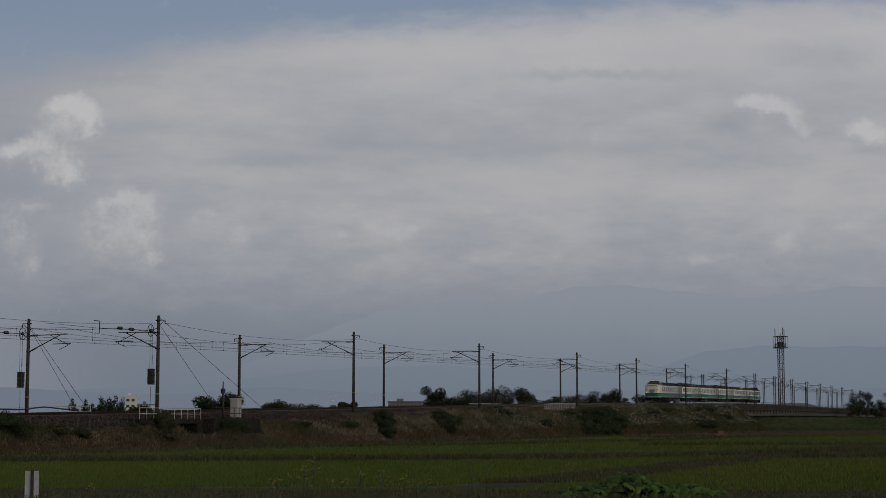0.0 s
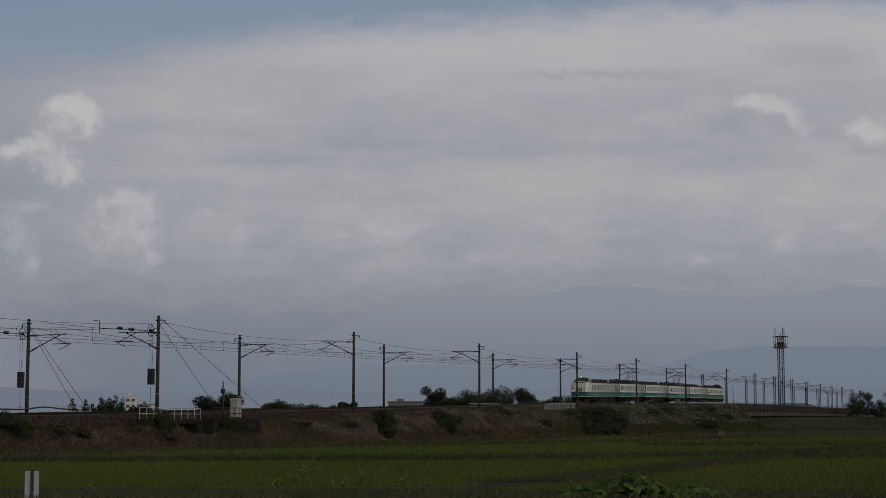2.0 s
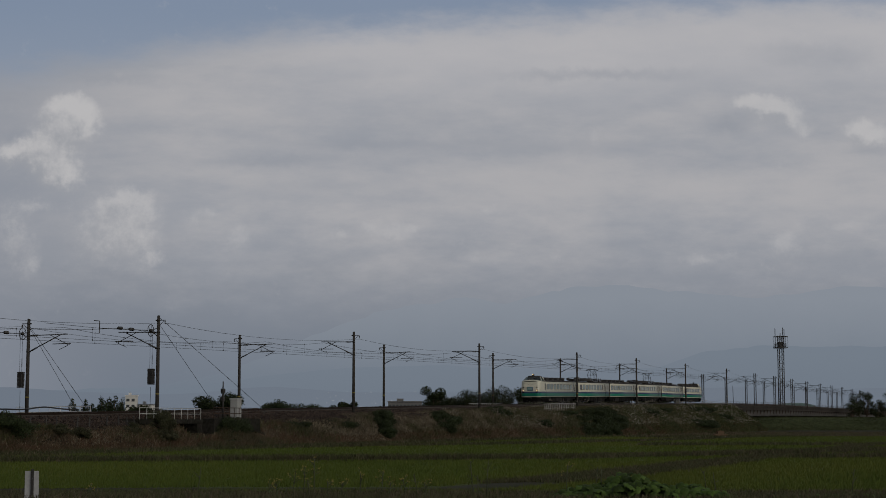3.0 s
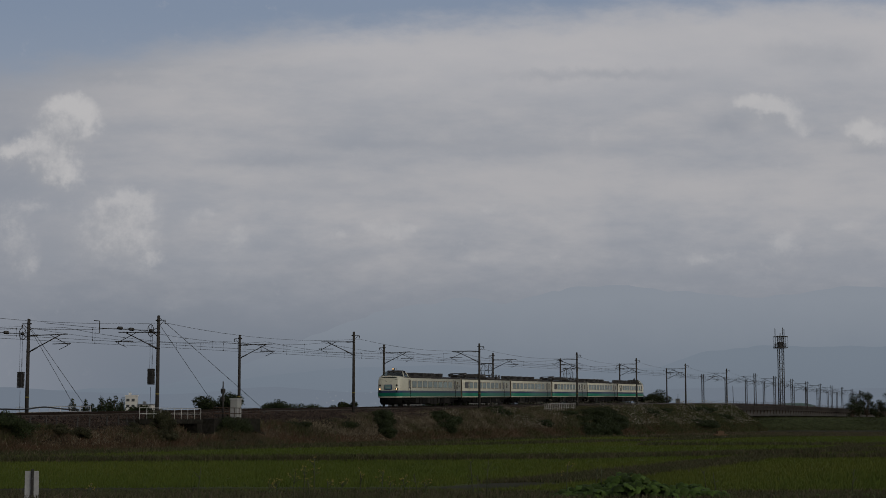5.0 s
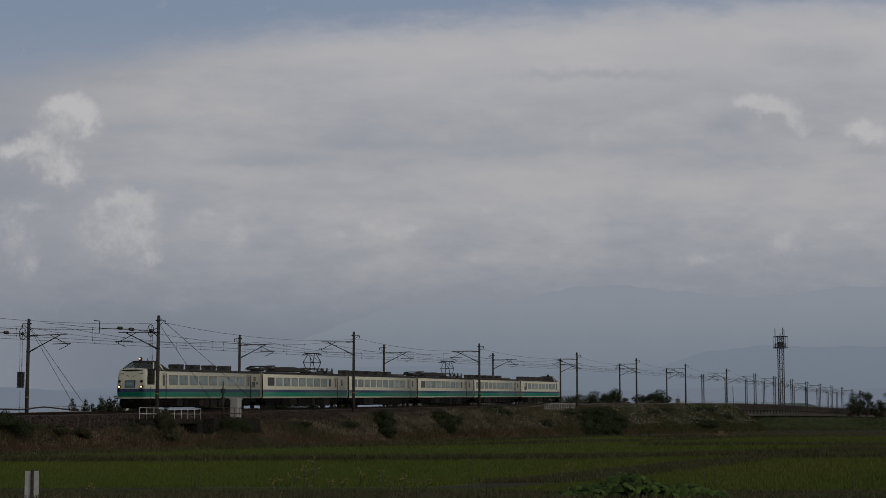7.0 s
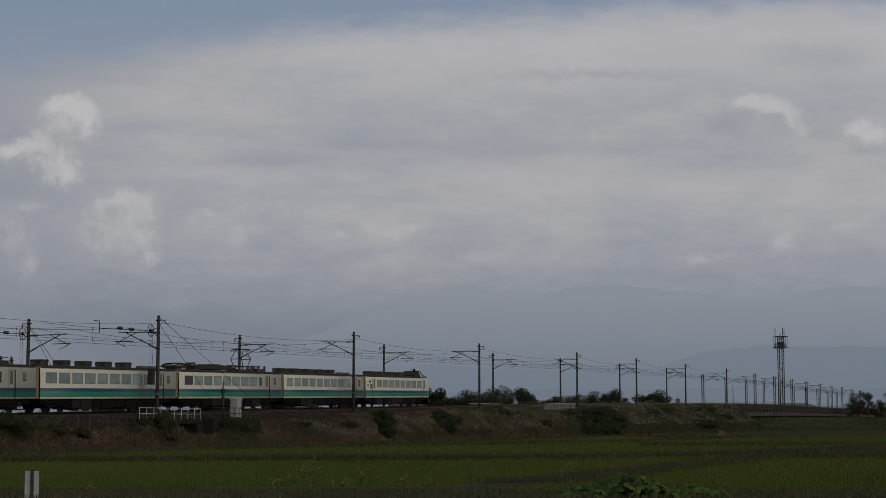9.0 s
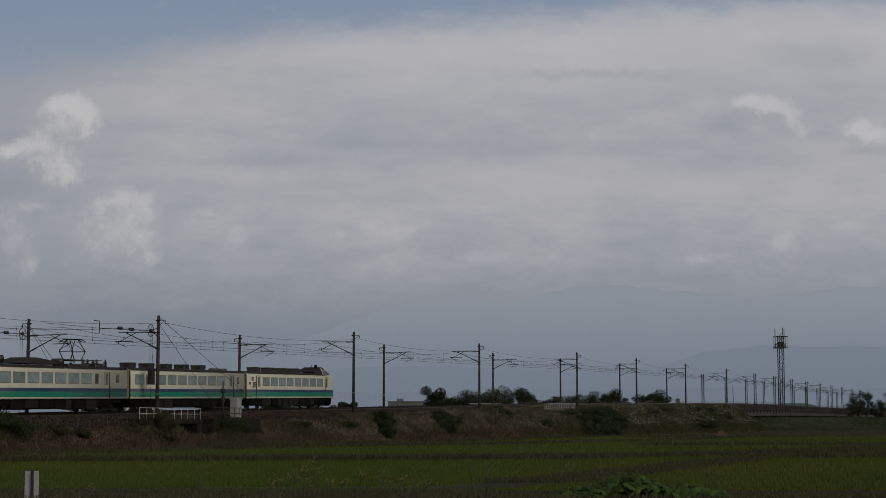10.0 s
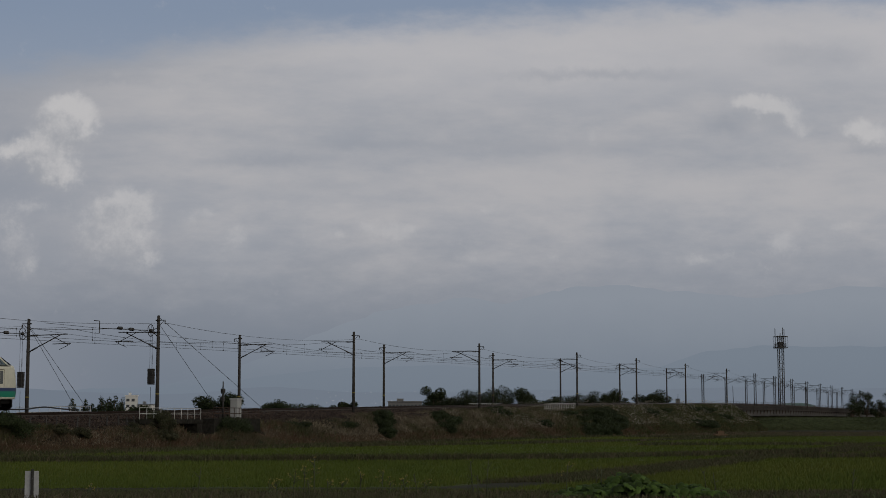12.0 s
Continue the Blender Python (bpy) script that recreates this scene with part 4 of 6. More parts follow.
def middle_car(kind):
    car = thing("train_car", "cream railcar with green and navy stripes, windows in a row" if kind == "plain" else
                "cream railcar with green and navy stripes and roof pantographs", "train car", "cars of the train")
    part("body", body_shell(-9.98, 9.98), [M[k] for k in BODY], car)
    roof_skin(car, -9.95, 9.95)
    trim(car, -9.9, 9.9)
    gangway(car, -10.26), gangway(car, 9.97)
    for side in (-1, 1):
        if kind == "plain":
            for k in range(9):
                a = -9.25 + k * 1.765
                add_window(car, a, a + 1.36, side)
            add_door(car, 7.45, side)
            add_vent(car, 8.75, side, 2.62), add_vent(car, 8.75, side, 2.3, 0.3, 0.2)
        else:
            for k in range(8):
                a = -8.95 + k * 1.765
                add_window(car, a, a + 1.36, side, dark=(k == 0))
            add_window(car, 5.3, 5.72, side, dark=True)
            add_door(car, 6.95, side)
            add_vent(car, 8.55, side, 2.62), add_vent(car, 8.55, side, 2.3, 0.3, 0.2)
    if kind == "plain":
        for k in range(5):
            add_cooler(car, -7.9 + k * 2.98)
        for x in (6.9, 8.5):
            bm = bmesh.new()
            tube(bm, (x, 0, 3.42), (x, 0, 3.68), 0.52, 0.42, 12)
            part("roof_ventilator", bm, M["cooler"], car)
    else:
        pantograph(car, -8.1, False), pantograph(car, 4.4, True)
        bm = bmesh.new()
        rows = []
        for x, h in ((-4.2, 0.0), (-3.4, 0.3), (-2.6, 0.46), (-1.4, 0.46), (0.2, 0.32), (1.3, 0.14), (1.9, 0.0)):
            rows.append([(x, y, 3.56 + h * k) for y, k in ((-1.05, 0), (-0.98, 0.6), (-0.7, 1), (0.7, 1), (0.98, 0.6), (1.05, 0))])
        sheet(bm, rows)
        part("roof_cooler", bm, M["roof"], car)
        for x, z, rr in ((-5.3, 3.86, 0.27), (2.4, 3.8, 0.24)):
            bm = bmesh.new()
            tube(bm, (x, -0.42, z), (x, 0.42, z), rr, n=14)
            box(bm, (x - 0.22, -0.33, 3.45), (x + 0.22, 0.33, z - 0.05))
            part("arrester_drum", bm, M["insul"], car)
        bm = bmesh.new()
        for i, x in enumerate((3.1, 5.9, 6.5, 7.2, 7.9, 8.5)):
            y = -0.4 if i % 2 else 0.35
            for k in range(4):
                tube(bm, (x, y, 3.5 + k * 0.11), (x, y, 3.57 + k * 0.11), 0.15, n=8)
            tube(bm, (x, y, 3.45), (x, y, 4.05), 0.07, n=6)
        tube(bm, (3.1, -0.1, 3.98), (8.5, -0.1, 3.98), 0.03, n=5)
        box(bm, (6.6, -0.7, 3.42), (7.8, 0.4, 3.74), cut=0.05)
        box(bm, (2.9, -0.6, 3.42), (5.9, 0.6, 3.66), cut=0.05)
        part("roof_insulator", bm, M["insul"], car)
    add_bogie(car, -7.0), add_bogie(car, 7.0)
    add_under(car, 3 if kind == "plain" else 5)
    return car


def lead_car(X=-10.9):
    """An end car with its cab at -x."""
    car = thing("train_end_car", "cream end car with raised dark cab and lit headlamps", "train car", "cars of the train")
    part("body", body_shell(X, 9.98, nose=True), [M[k] for k in BODY], car)
    roof_skin(car, X + 3.4, 9.95)
    trim(car, X + 2.6, 9.9)
    gangway(car, 9.97)
    for side in (-1, 1):
        for k in range(8):
            a = -7.1 + k * 1.765
            add_window(car, a, a + 1.36, side)
        add_door(car, 7.5, side), add_door(car, -8.05, side, 0.6)
        add_vent(car, 8.75, side, 2.66), add_vent(car, 9.3, side, 2.3, 0.2, 0.16)
    bm = bmesh.new()
    for y0, y1 in ((-1.487, -1.47), (1.47, 1.487)):
        for a, b, lo, hi in ((0.17, 0.27, 2.0, 2.5), (0.0, 0.17, 2.0, 2.09), (0.38, 0.48, 2.0, 2.5), (0.48, 0.72, 2.41, 2.5),
                             (0.48, 0.68, 2.2, 2.29), (0.66, 0.76, 2.27, 2.42), (0.62, 0.74, 2.0, 2.21)):
            x0, x1 = (8.05 + a, 8.05 + b) if y0 < 0 else (8.81 - b, 8.81 - a)
            box(bm, (x0, y0, lo), (x1, y1, hi))
    part("side_badge", bm, M["undergrey"], car)
    # the raised cab: glass all round under a grey hood
    base = [(X + 2.9, 1.40), (X + 1.3, 1.39), (X + 0.62, 1.22), (X + 0.34, 0.85), (X + 0.26, 0.4)]
    peak = [(X + 2.75, 1.02), (X + 1.95, 1.0), (X + 1.5, 0.86), (X + 1.3, 0.55), (X + 1.24, 0.28)]
    low = [(x, -w) for x, w in base] + [(x, w) for x, w in reversed(base)]
    high = [(x, -w) for x, w in peak] + [(x, w) for x, w in reversed(peak)]
    bm = bmesh.new()
    sheet(bm, [[(x, y, 3.31) for x, y in low], [(x, y, 3.93) for x, y in high]], smooth=False)
    g = part("cab_windscreen", bm, M["cabglass"], car)
    bm = bmesh.new()
    for i in range(len(low)):
        if i in (1, 2, 4, 5, 7, 8):
            tube(bm, (*low[i], 3.31), (*high[i], 3.93), 0.045 if i in (1, 8) else 0.03, n=5)
    line(bm, [(x, y, 3.31) for x, y in low], 0.05, 5)
    part("windscreen_pillar", bm, M["undergrey"], g)
    bm = bmesh.new()
    top = [(x, y * 1.0, 3.91) for x, y in high]
    crown = [(x + (X + 2.2 - x) * 0.15, y * 0.78, 4.1) for x, y in high]
    sheet(bm, [top, crown])
    put(bm, crown, [tuple(range(len(crown)))])
    part("cab_hood", bm, M["roof"], car)
    bm = bmesh.new()
    box(bm, (X + 2.3, -0.98, 3.3), (X + 2.6, 0.98, 3.93))
    box(bm, (X + 1.0, -0.8, 3.3), (X + 1.4, 0.8, 3.46), cut=0.04)
    part("cab_bulkhead", bm, M["undergrey"], car)
    # behind the cab the hood falls to the roof, its flanks cream
    bm = bmesh.new()
    rear = [(X + 4.3, -1.36, 3.34), (X + 4.2, -0.9, 3.58), (X + 4.2, 0.9, 3.58), (X + 4.3, 1.36, 3.34)]
    fore = [(X + 2.88, -1.40, 3.32), (X + 2.72, -0.98, 4.02), (X + 2.72, 0.98, 4.02), (X + 2.88, 1.40, 3.32)]
    sheet(bm, [fore, rear], smooth=False)
    bm.faces.ensure_lookup_table()
    bm.faces[1].material_index = 1
    part("cab_fairing", bm, [M["roof"], M["roof"]], car)
    for i in (0, 1, 8, 9):
        bm = bmesh.new()
        tube(bm, (*low[i], 3.3), (*high[i], 3.95), 0.065, n=6)
        part("cab_pillar", bm, M["cream"], car)
    # lamps, head board, emblem
    for y in (-1.0, 1.0):
        bm = bmesh.new()
        tube(bm, (X + 0.16, y, 1.98), (X - 0.02, y, 1.98), 0.17, 0.15, 14)
        lamp = part("headlamp", bm, M["undergrey"], car)
        bm = bmesh.new()
        tube(bm, (X - 0.02, y, 1.98), (X - 0.035, y, 1.98), 0.085, n=12)
        part("lens", bm, M["lamp"], lamp, "glowing warm headlamp lens")
        bm = bmesh.new()
        tube(bm, (X + 0.2, y, 2.42), (X + 0.02, y, 2.42), 0.1, n=10)
        tube(bm, (X + 0.2, y, 1.7), (X + 0.02, y, 1.7), 0.09, n=10)
        part("marker_lamp", bm, M["undergrey"], car)
    bm = bmesh.new()
    box(bm, (X + 1.5, -0.13, 4.05), (X + 1.75, 0.13, 4.38), cut=0.06)
    lamp = part("roof_lamp", bm, M["undergrey"], car)
    bm = bmesh.new()
    tube(bm, (X + 1.51, 0, 4.27), (X + 1.48, 0, 4.27), 0.065, n=12)
    part("lens", bm, M["lamp"], lamp, "glowing warm roof lamp lens")
    bm = bmesh.new()
    box(bm, (X - 0.05, -0.46, 1.92), (X + 0.2, 0.46, 2.5), cut=0.03)
    hb = part("head_board_frame", bm, M["navy"], car)
    bm = bmesh.new()
    box(bm, (X - 0.07, -0.38, 1.98), (X, 0.38, 2.44))
    box(bm, (X - 0.078, -0.3, 2.16), (X, 0.3, 2.26), 1)
    part("head_board", bm, [M["sign"], M["cabinet"]], hb, "pale blue-green lit name board")
    bm = bmesh.new()
    for sg in (-1, 1):
        tube(bm, (X + 0.16, 0, 2.68), (X + 0.22, 0.42 * sg, 2.92), 0.03, n=5)
        tube(bm, (X + 0.18, 0.05 * sg, 2.76), (X + 0.23, 0.2 * sg, 2.9), 0.025, n=5)
    part("nose_emblem", bm, M["darksteel"], car)
    bm = bmesh.new()
    for y0 in (-1.0, 0.7):
        box(bm, (X + 0.2, y0, 3.03), (X + 0.34, y0 + 0.3, 3.06))
    part("nose_grille", bm, M["undergrey"], car)
    bm = bmesh.new()
    rows = [[(X + dx, y, z) for y, dx in ((-1.36, 0.9), (-1.2, 0.5), (-0.7, 0.36), (0, 0.32), (0.7, 0.36), (1.2, 0.5), (1.36, 0.9))] for z in (1.06, 0.5)]
    rows.append([(X + dx + 0.25, y * 0.92, 0.24) for y, dx in ((-1.36, 0.9), (-1.2, 0.5), (-0.7, 0.36), (0, 0.32), (0.7, 0.36), (1.2, 0.5), (1.36, 0.9))])
    sheet(bm, rows)
    box(bm, (X - 0.15, -0.14, 0.75), (X + 0.6, 0.14, 0.98), cut=0.04)
    part("pilot", bm, M["under"], car)
    for k in range(4):
        add_cooler(car, -3.3 + k * 2.95)
    bm = bmesh.new()
    tube(bm, (X + 3.3, 0.3, 3.6), (X + 3.3, 0.3, 4.35), 0.025, n=5)
    tube(bm, (X + 2.3, -0.3, 3.95), (X + 2.3, -0.3, 4.12), 0.09, n=8)
    part("antenna", bm, M["darksteel"], car)
    add_bogie(car, -7.0), add_bogie(car, 7.0)
    add_under(car, 8)
    return car


def tail_car():
    """The rear end car: a like car with a shorter nose, turned round, its lamps off."""
    c = lead_car(-10.3)
    tagged(c, "cream end car with dark sloping cab, lamps unlit")
    for o in c.children_recursive:
        if o.name.startswith("lens"):
            o.data = o.data.copy()
            o.data.materials[0] = M["undergrey"]
            o["label"] = "dark unlit lamp lens"
    return c


head_car = lead_car()
panto_car, plain_car = middle_car("panto"), middle_car("plain")
TRAIN = [(head_car, -0.5, 0), (panto_car, 0.5, 0), (plain_car, 1.5, 0), (copy_thing(panto_car, pose(0, 0, 0)), 2.5, 0),
         (copy_thing(plain_car, pose(0, 0, 0)), 3.5, 0), (tail_car(), 4.5, 180)]
# where the first coupling is along the line
RUN = [(0.0, 150.9), (2.5, 83.6), (5.5, 0.3), (7.0, -42.9), (9.5, -113.7), (12.0, -183.9)]


# ---- plants ----
def tufts(name, label, category, P, H, W, mats, pick, blades=5, lean=0.35, seg=2, seed=0, kind="stuff"):
    """Many tufts of grass in one object. P: feet, H: heights, W: blade widths, pick: the material of each tuft."""
    g = np.random.default_rng(seed)
    N = len(P) * blades
    P, H, W, pick = np.repeat(P, blades, 0), np.repeat(H, blades), np.repeat(W, blades), np.repeat(pick, blades)
    H = H * g.uniform(0.7 if seg == 1 else 0.45, 1.15, N)
    a, b = g.uniform(0, 2 * np.pi, N), g.uniform(0, 2 * np.pi, N)
    out = np.stack([np.cos(a), np.sin(a), np.zeros(N)], 1) * (g.uniform(0.1, 1.0, N) * lean * H)[:, None]
    side = np.stack([np.cos(b), np.sin(b), np.zeros(N)], 1) * (W / 2)[:, None]
    foot = P + np.stack([g.normal(0, 0.12, N), g.normal(0, 0.12, N), np.zeros(N)], 1)
    up = np.zeros((N, 3))
    up[:, 2] = H
    if seg == 1:
        v = np.stack([foot - side, foot + side, foot + out + up], 1)
        f = np.arange(N * 3).reshape(N, 3)
        slots = pick
    else:
        mid = foot + out * 0.3 + up * 0.6
        v = np.stack([foot - side, foot + side, mid + side * 0.8, mid - side * 0.8, foot + out + up * 0.98], 1)
        k = np.arange(N)[:, None] * 5
        f = np.concatenate([k + np.array([[0, 1, 2]]), k + np.array([[0, 2, 3]]), k + np.array([[3, 2, 4]])], 1).reshape(-1, 3)
        slots = np.repeat(pick, 3)
    ob = bulk(name, v.reshape(-1, 3), f, mats, slots)
    return tagged(ob, label, category, kind=kind)


def to_line(x, y):
    """Along and across the railway of points in the plan."""
    dx, dy = x + 2.42, y - 193.6
    return dx * SIN + dy * COS, dx * COS - dy * SIN


def near_path(x, y, pts):
    """The distance of points from a bent line."""
    best = np.full(len(x), 1e9)
    for (ax, ay), (bx, by) in zip(pts, pts[1:]):
        l2 = (bx - ax) ** 2 + (by - ay) ** 2
        t = np.clip(((x - ax) * (bx - ax) + (y - ay) * (by - ay)) / l2, 0, 1)
        best = np.minimum(best, np.hypot(x - ax - t * (bx - ax), y - ay - t * (by - ay)))
    return best


# grassy banks between the paddies, with their half-widths
BUNDS = [([(-60, 82), (-22.8, 88), (-14.5, 90), (-2.6, 92), (6.8, 95), (12.3, 101), (22.7, 111), (40, 130)], 1.7),
         ([(-17.5, 127), (-6.8, 142), (6.0, 155), (26.3, 190), (44, 232)], 1.6),
         ([(-30, 50.5), (-13.8, 51.5), (-7.1, 53), (0.3, 53), (4.5, 61), (9.6, 74), (16.1, 92), (24.7, 115), (43.4, 164)], 1.5),
         ([(18.0, 147), (32.0, 150), (60, 156)], 1.5), ([(20.5, 96), (25.9, 98.5), (60, 108)], 0.9),
         ([(30, 222), (72, 262), (140, 330)], 6.0)]


def fields():
    g = np.random.default_rng(11)
    N = 165000
    y = 47.5 * (330 / 47.5) ** g.random(N)
    x = (g.random(N) * 2 - 1) * (0.285 * y + 3)
    s, n = to_line(x, y)
    h = np.array([rail_z(q) - 0.62 for q in s])
    keep = (n > 2.9 + 1.25 * h) & (y < 395)
    x, y = x[keep], y[keep]
    on = np.zeros(len(x), bool)
    tall = np.full(len(x), 0.4)
    for (pts, half), top in zip(BUNDS, (0.44, 0.4, 0.21, 0.4, 0.43, 0.34)):
        d = near_path(x, y, pts) + np.array([0.5 * noise.noise((a * 0.2, b * 0.2, 7)) for a, b in zip(x, y)])
        tall[(d < half) & ~on] = top
        on |= d < half
    on |= y < 50.0
    s, n = to_line(x, y)
    foot = 2.9 + 1.25 * np.array([rail_z(q) - 0.62 for q in s])
    on |= (n < foot + 5.0) & (g.random(len(x)) < np.clip((foot + 6.0 - n) / 6.0, 0, 1)) & (s < 120)
    # thick grass all along the banks
    extra_x, extra_y, extra_h = [], [], []
    for (pts, half), top in zip(BUNDS, (0.44, 0.4, 0.23, 0.4, 0.43, 0.34)):
        for (ax, ay), (bx, by) in zip(pts, pts[1:]):
            length = math.hypot(bx - ax, by - ay)
            c = int(length * half * 2 * min(26.0, 60000.0 / (ay + by) ** 2 * 4))
            f, q = g.random(c), g.normal(0, 0.5, c) * half
            extra_x.append(ax + (bx - ax) * f + (by - ay) / length * q)
            extra_y.append(ay + (by - ay) * f - (bx - ax) / length * q)
            extra_h.append(np.full(c, top))
    extra_x, extra_y, extra_h = np.concatenate(extra_x), np.concatenate(extra_y), np.concatenate(extra_h)
    seen = np.abs(extra_x) < 0.285 * extra_y + 3
    x, y = np.concatenate([x, extra_x[seen]]), np.concatenate([y, extra_y[seen]])
    on, tall = np.concatenate([on, np.ones(seen.sum(), bool)]), np.concatenate([tall, extra_h[seen]])
    far = y > 235
    z = np.zeros(len(x))
    rice, bund = ~on & ~far, on | far
    size = 0.025 + y * 0.00035
    patch = np.array([noise.noise((a * 0.05, b * 0.03, 3)) for a, b in zip(x, y)])
    P = np.stack([x, y, z], 1)
    tufts("rice_plants", "dense bright green rice plants in flat paddies", "rice", P[rice], 0.2 + 0.03 * patch[rice], size[rice] * 0.75,
          [M["rice"], M["ricepale"]], (patch[rice] + g.normal(0, 0.2, rice.sum()) > 0.18).astype(int), 4, 0.35, 1, 1)
    pick = np.where(g.random(len(x)) < 0.62, 0, np.where(g.random(len(x)) < 0.5, 1, 2))
    pick = np.where(far & (g.random(len(x)) < 0.6), 2, pick)
    tufts("bund_grass", "grey-brown wild grass on the paddy banks", "grass", P[bund], (tall[bund] + 0.14 * patch[bund]) * np.where(y[bund] < 58, 0.36, np.where(far[bund], 0.6, 1.0)), size[bund] * 0.6,
          [M["bund"], M["weed"], M["dry"]], pick[bund], 7, 0.9, 2, 2)
    # the paddies' leafy floor
    bm = bmesh.new()
    for i in range(0, 92):
        for j in range(-40, 40):
            ya, yb = 49 + 2 * i, 51 + 2 * i
            xa, xb = j * 2.0, j * 2.0 + 2.0
            if abs(xa) > 0.3 * yb + 6:
                continue
            s, n = to_line(xb if xb < 0 else xa, yb)
            if n > 3.5 + 1.5 * (rail_z(s) - 0.62):
                put(bm, [(xa, ya, 0.06), (xb, ya, 0.06), (xb, yb, 0.06), (xa, yb, 0.06)], [(0, 1, 2, 3)])
    bmesh.ops.remove_doubles(bm, verts=bm.verts[:], dist=0.01)
    tagged(part("paddy_field", bm, M["paddy"], None, "flat green rice paddies"), category="field", kind="structure")
    # the banks' own earth
    for pts, half in BUNDS:
        bm = bmesh.new()
        rows = []
        for (ax, ay), (bx, by) in zip(pts, pts[1:]):
            d = Vector((bx - ax, by - ay, 0)).normalized()
            c = Vector((d.y, -d.x, 0))
            for k in range(8):
                p = Vector((ax, ay, 0)).lerp(Vector((bx, by, 0)), k / 8)
                rows.append([p + c * half * q + Vector((0, 0, zz)) for q, zz in ((-1.0, -0.05), (-0.6, 0.08), (0, 0.1), (0.6, 0.08), (1.0, -0.05))])
        sheet(bm, rows)
        tagged(part("paddy_bank", bm, M["bundearth"], None, "low earth bank between rice paddies"), category="bank", kind="structure")


def slope_point(s, k):
    """A point on the near slope of the bank; k = 0 at the shoulder, 1 at the foot."""
    h = rail_z(s) - 0.62
    return 2.5 + k * (0.4 + 1.35 * h), max(0.0, h * (1 - k ** 1.1))


def slope_grass():
    g = np.random.default_rng(23)
    N = 76000
    s = -98 + (g.random(N) ** 1.25) * 292
    k = g.random(N) ** 0.9
    keep = ~((s > -65) & (s < -51.9) & (k < 0.62)) & ~((s < -30) & (k < 0.2 + 0.12 * g.random(N)))
    s, k = s[keep], k[keep]
    P, kind, H = [], [], []
    for a, b in zip(s, k):
        n, z = slope_point(a, b)
        v = place(a, n, z - 0.05)
        P.append(v)
        w = noise.noise((a * 0.12, b * 2.0, 5)) + 0.5 * noise.noise((a * 0.45, b * 4.0, 8))
        r = g.random()
        green = min(0.85, 0.12 + max(0.0, (a + 5) / 210.0) + 0.55 * w)
        if r < green:
            c = 1 if g.random() < 0.8 else 4
        elif b > 0.72 and r < green + 0.65 - 0.2 * w:
            c = 2
        else:
            c = 0 if g.random() < 0.6 + 0.6 * w else 3
            if a < -45 and g.random() < 0.55:
                c = 2
        kind.append(c)
        H.append((0.5 + 0.5 * w) * (1.1 if c == 1 else 1.0) * (0.75 if b < 0.08 else 1.0) + (0.25 if a > 0 else 0.0))
    P, kind, H = np.array(P), np.array(kind), np.maximum(0.22, 0.78 * np.array(H))
    W = 0.016 + 0.0001 * P[:, 1]
    tufts("slope_grass", "tall dry brown and green grass on the bank", "grass", P, H, W, [M["dry"], M["weed"], M["reddish"], M["straw"], M["shrub"]], kind, 6, 1.15, 2, 3)
    # rank grass on the mound before the bridge
    g = np.random.default_rng(29)
    N = 3600
    s, n = -66 + g.random(N) * 14, 4.42 + g.random(N) * 3.1
    z = 1.35 * np.clip((s + 61.8) / 2.5, 0, 1) * np.clip((-54.2 - s) / 2.5, 0.35, 1) * np.clip((7.2 - n) / 2.2, 0, 1)
    P = np.array([place(a, b, max(0.0, c - 0.1)) for a, b, c in zip(s, n, z)])
    tufts("bridge_grass", "rank brown grass before the small bridge", "grass", P, np.full(N, 0.68), np.full(N, 0.04), [M["dry"], M["weed"], M["reddish"]],
          g.choice(3, N, p=[0.45, 0.3, 0.25]), 6, 1.0, 2, 6)
    bm = bmesh.new()
    sheet(bm, [[place(a, b, 1.35 * min(1, max(0, (a + 61.8) / 2.5)) * min(1, max(0.35, (-54.2 - a) / 2.5)) * min(1, max(0, (7.2 - b) / 2.2)) - 0.02) for b in (4.3, 4.7, 5.2, 6.2, 7.3)] for a in (-63, -61, -59, -57, -55, -53.2, -52.4)])
    tagged(part("mound", bm, M["bank"], None, "low earth mound before the bridge"), category="mound", kind="structure")
    # feathery plumes that stand above the grass
    g = np.random.default_rng(31)
    N = 4200
    s = -60 + g.random(N) * 250
    k = g.random(N) ** 0.9 * 0.85
    dens = np.array([noise.noise((a * 0.07, b * 1.5, 12)) for a, b in zip(s, k)]) + np.clip((s - 10) / 120, -0.35, 0.3)
    on = (dens > 0.16) & ~((s > 44) & (s < 70) & (k > 0.12))
    s, k = s[on], k[on]
    pts = []
    for a, b in zip(s, k):
        n, z = slope_point(a, b)
        pts.append(place(a, n, z + g.uniform(0.75, 1.25)))
    P = np.array(pts)
    tufts("grass_plumes", "pale feathery grass plumes on the bank", "grass", P, np.full(len(P), 0.24), 0.022 + 0.00012 * P[:, 1], [M["plume"]],
          np.zeros(len(P), int), 2, 1.6, 2, 4)
    g = np.random.default_rng(37)
    N = 22000
    x = 55 + g.random(N) * 120
    y = 402 + 0.05 * (x - 70) + g.random(N) * 16
    d = y - 402 - 0.05 * (x - 70)
    z = np.interp(d, [0, 3, 7, 10, 12, 17], [0, 0.8, 2.1, 2.95, 3.15, 3.15]) * np.clip((x - 50) / 12, 0, 1)
    P = np.stack([x, y, z - 0.1], 1)
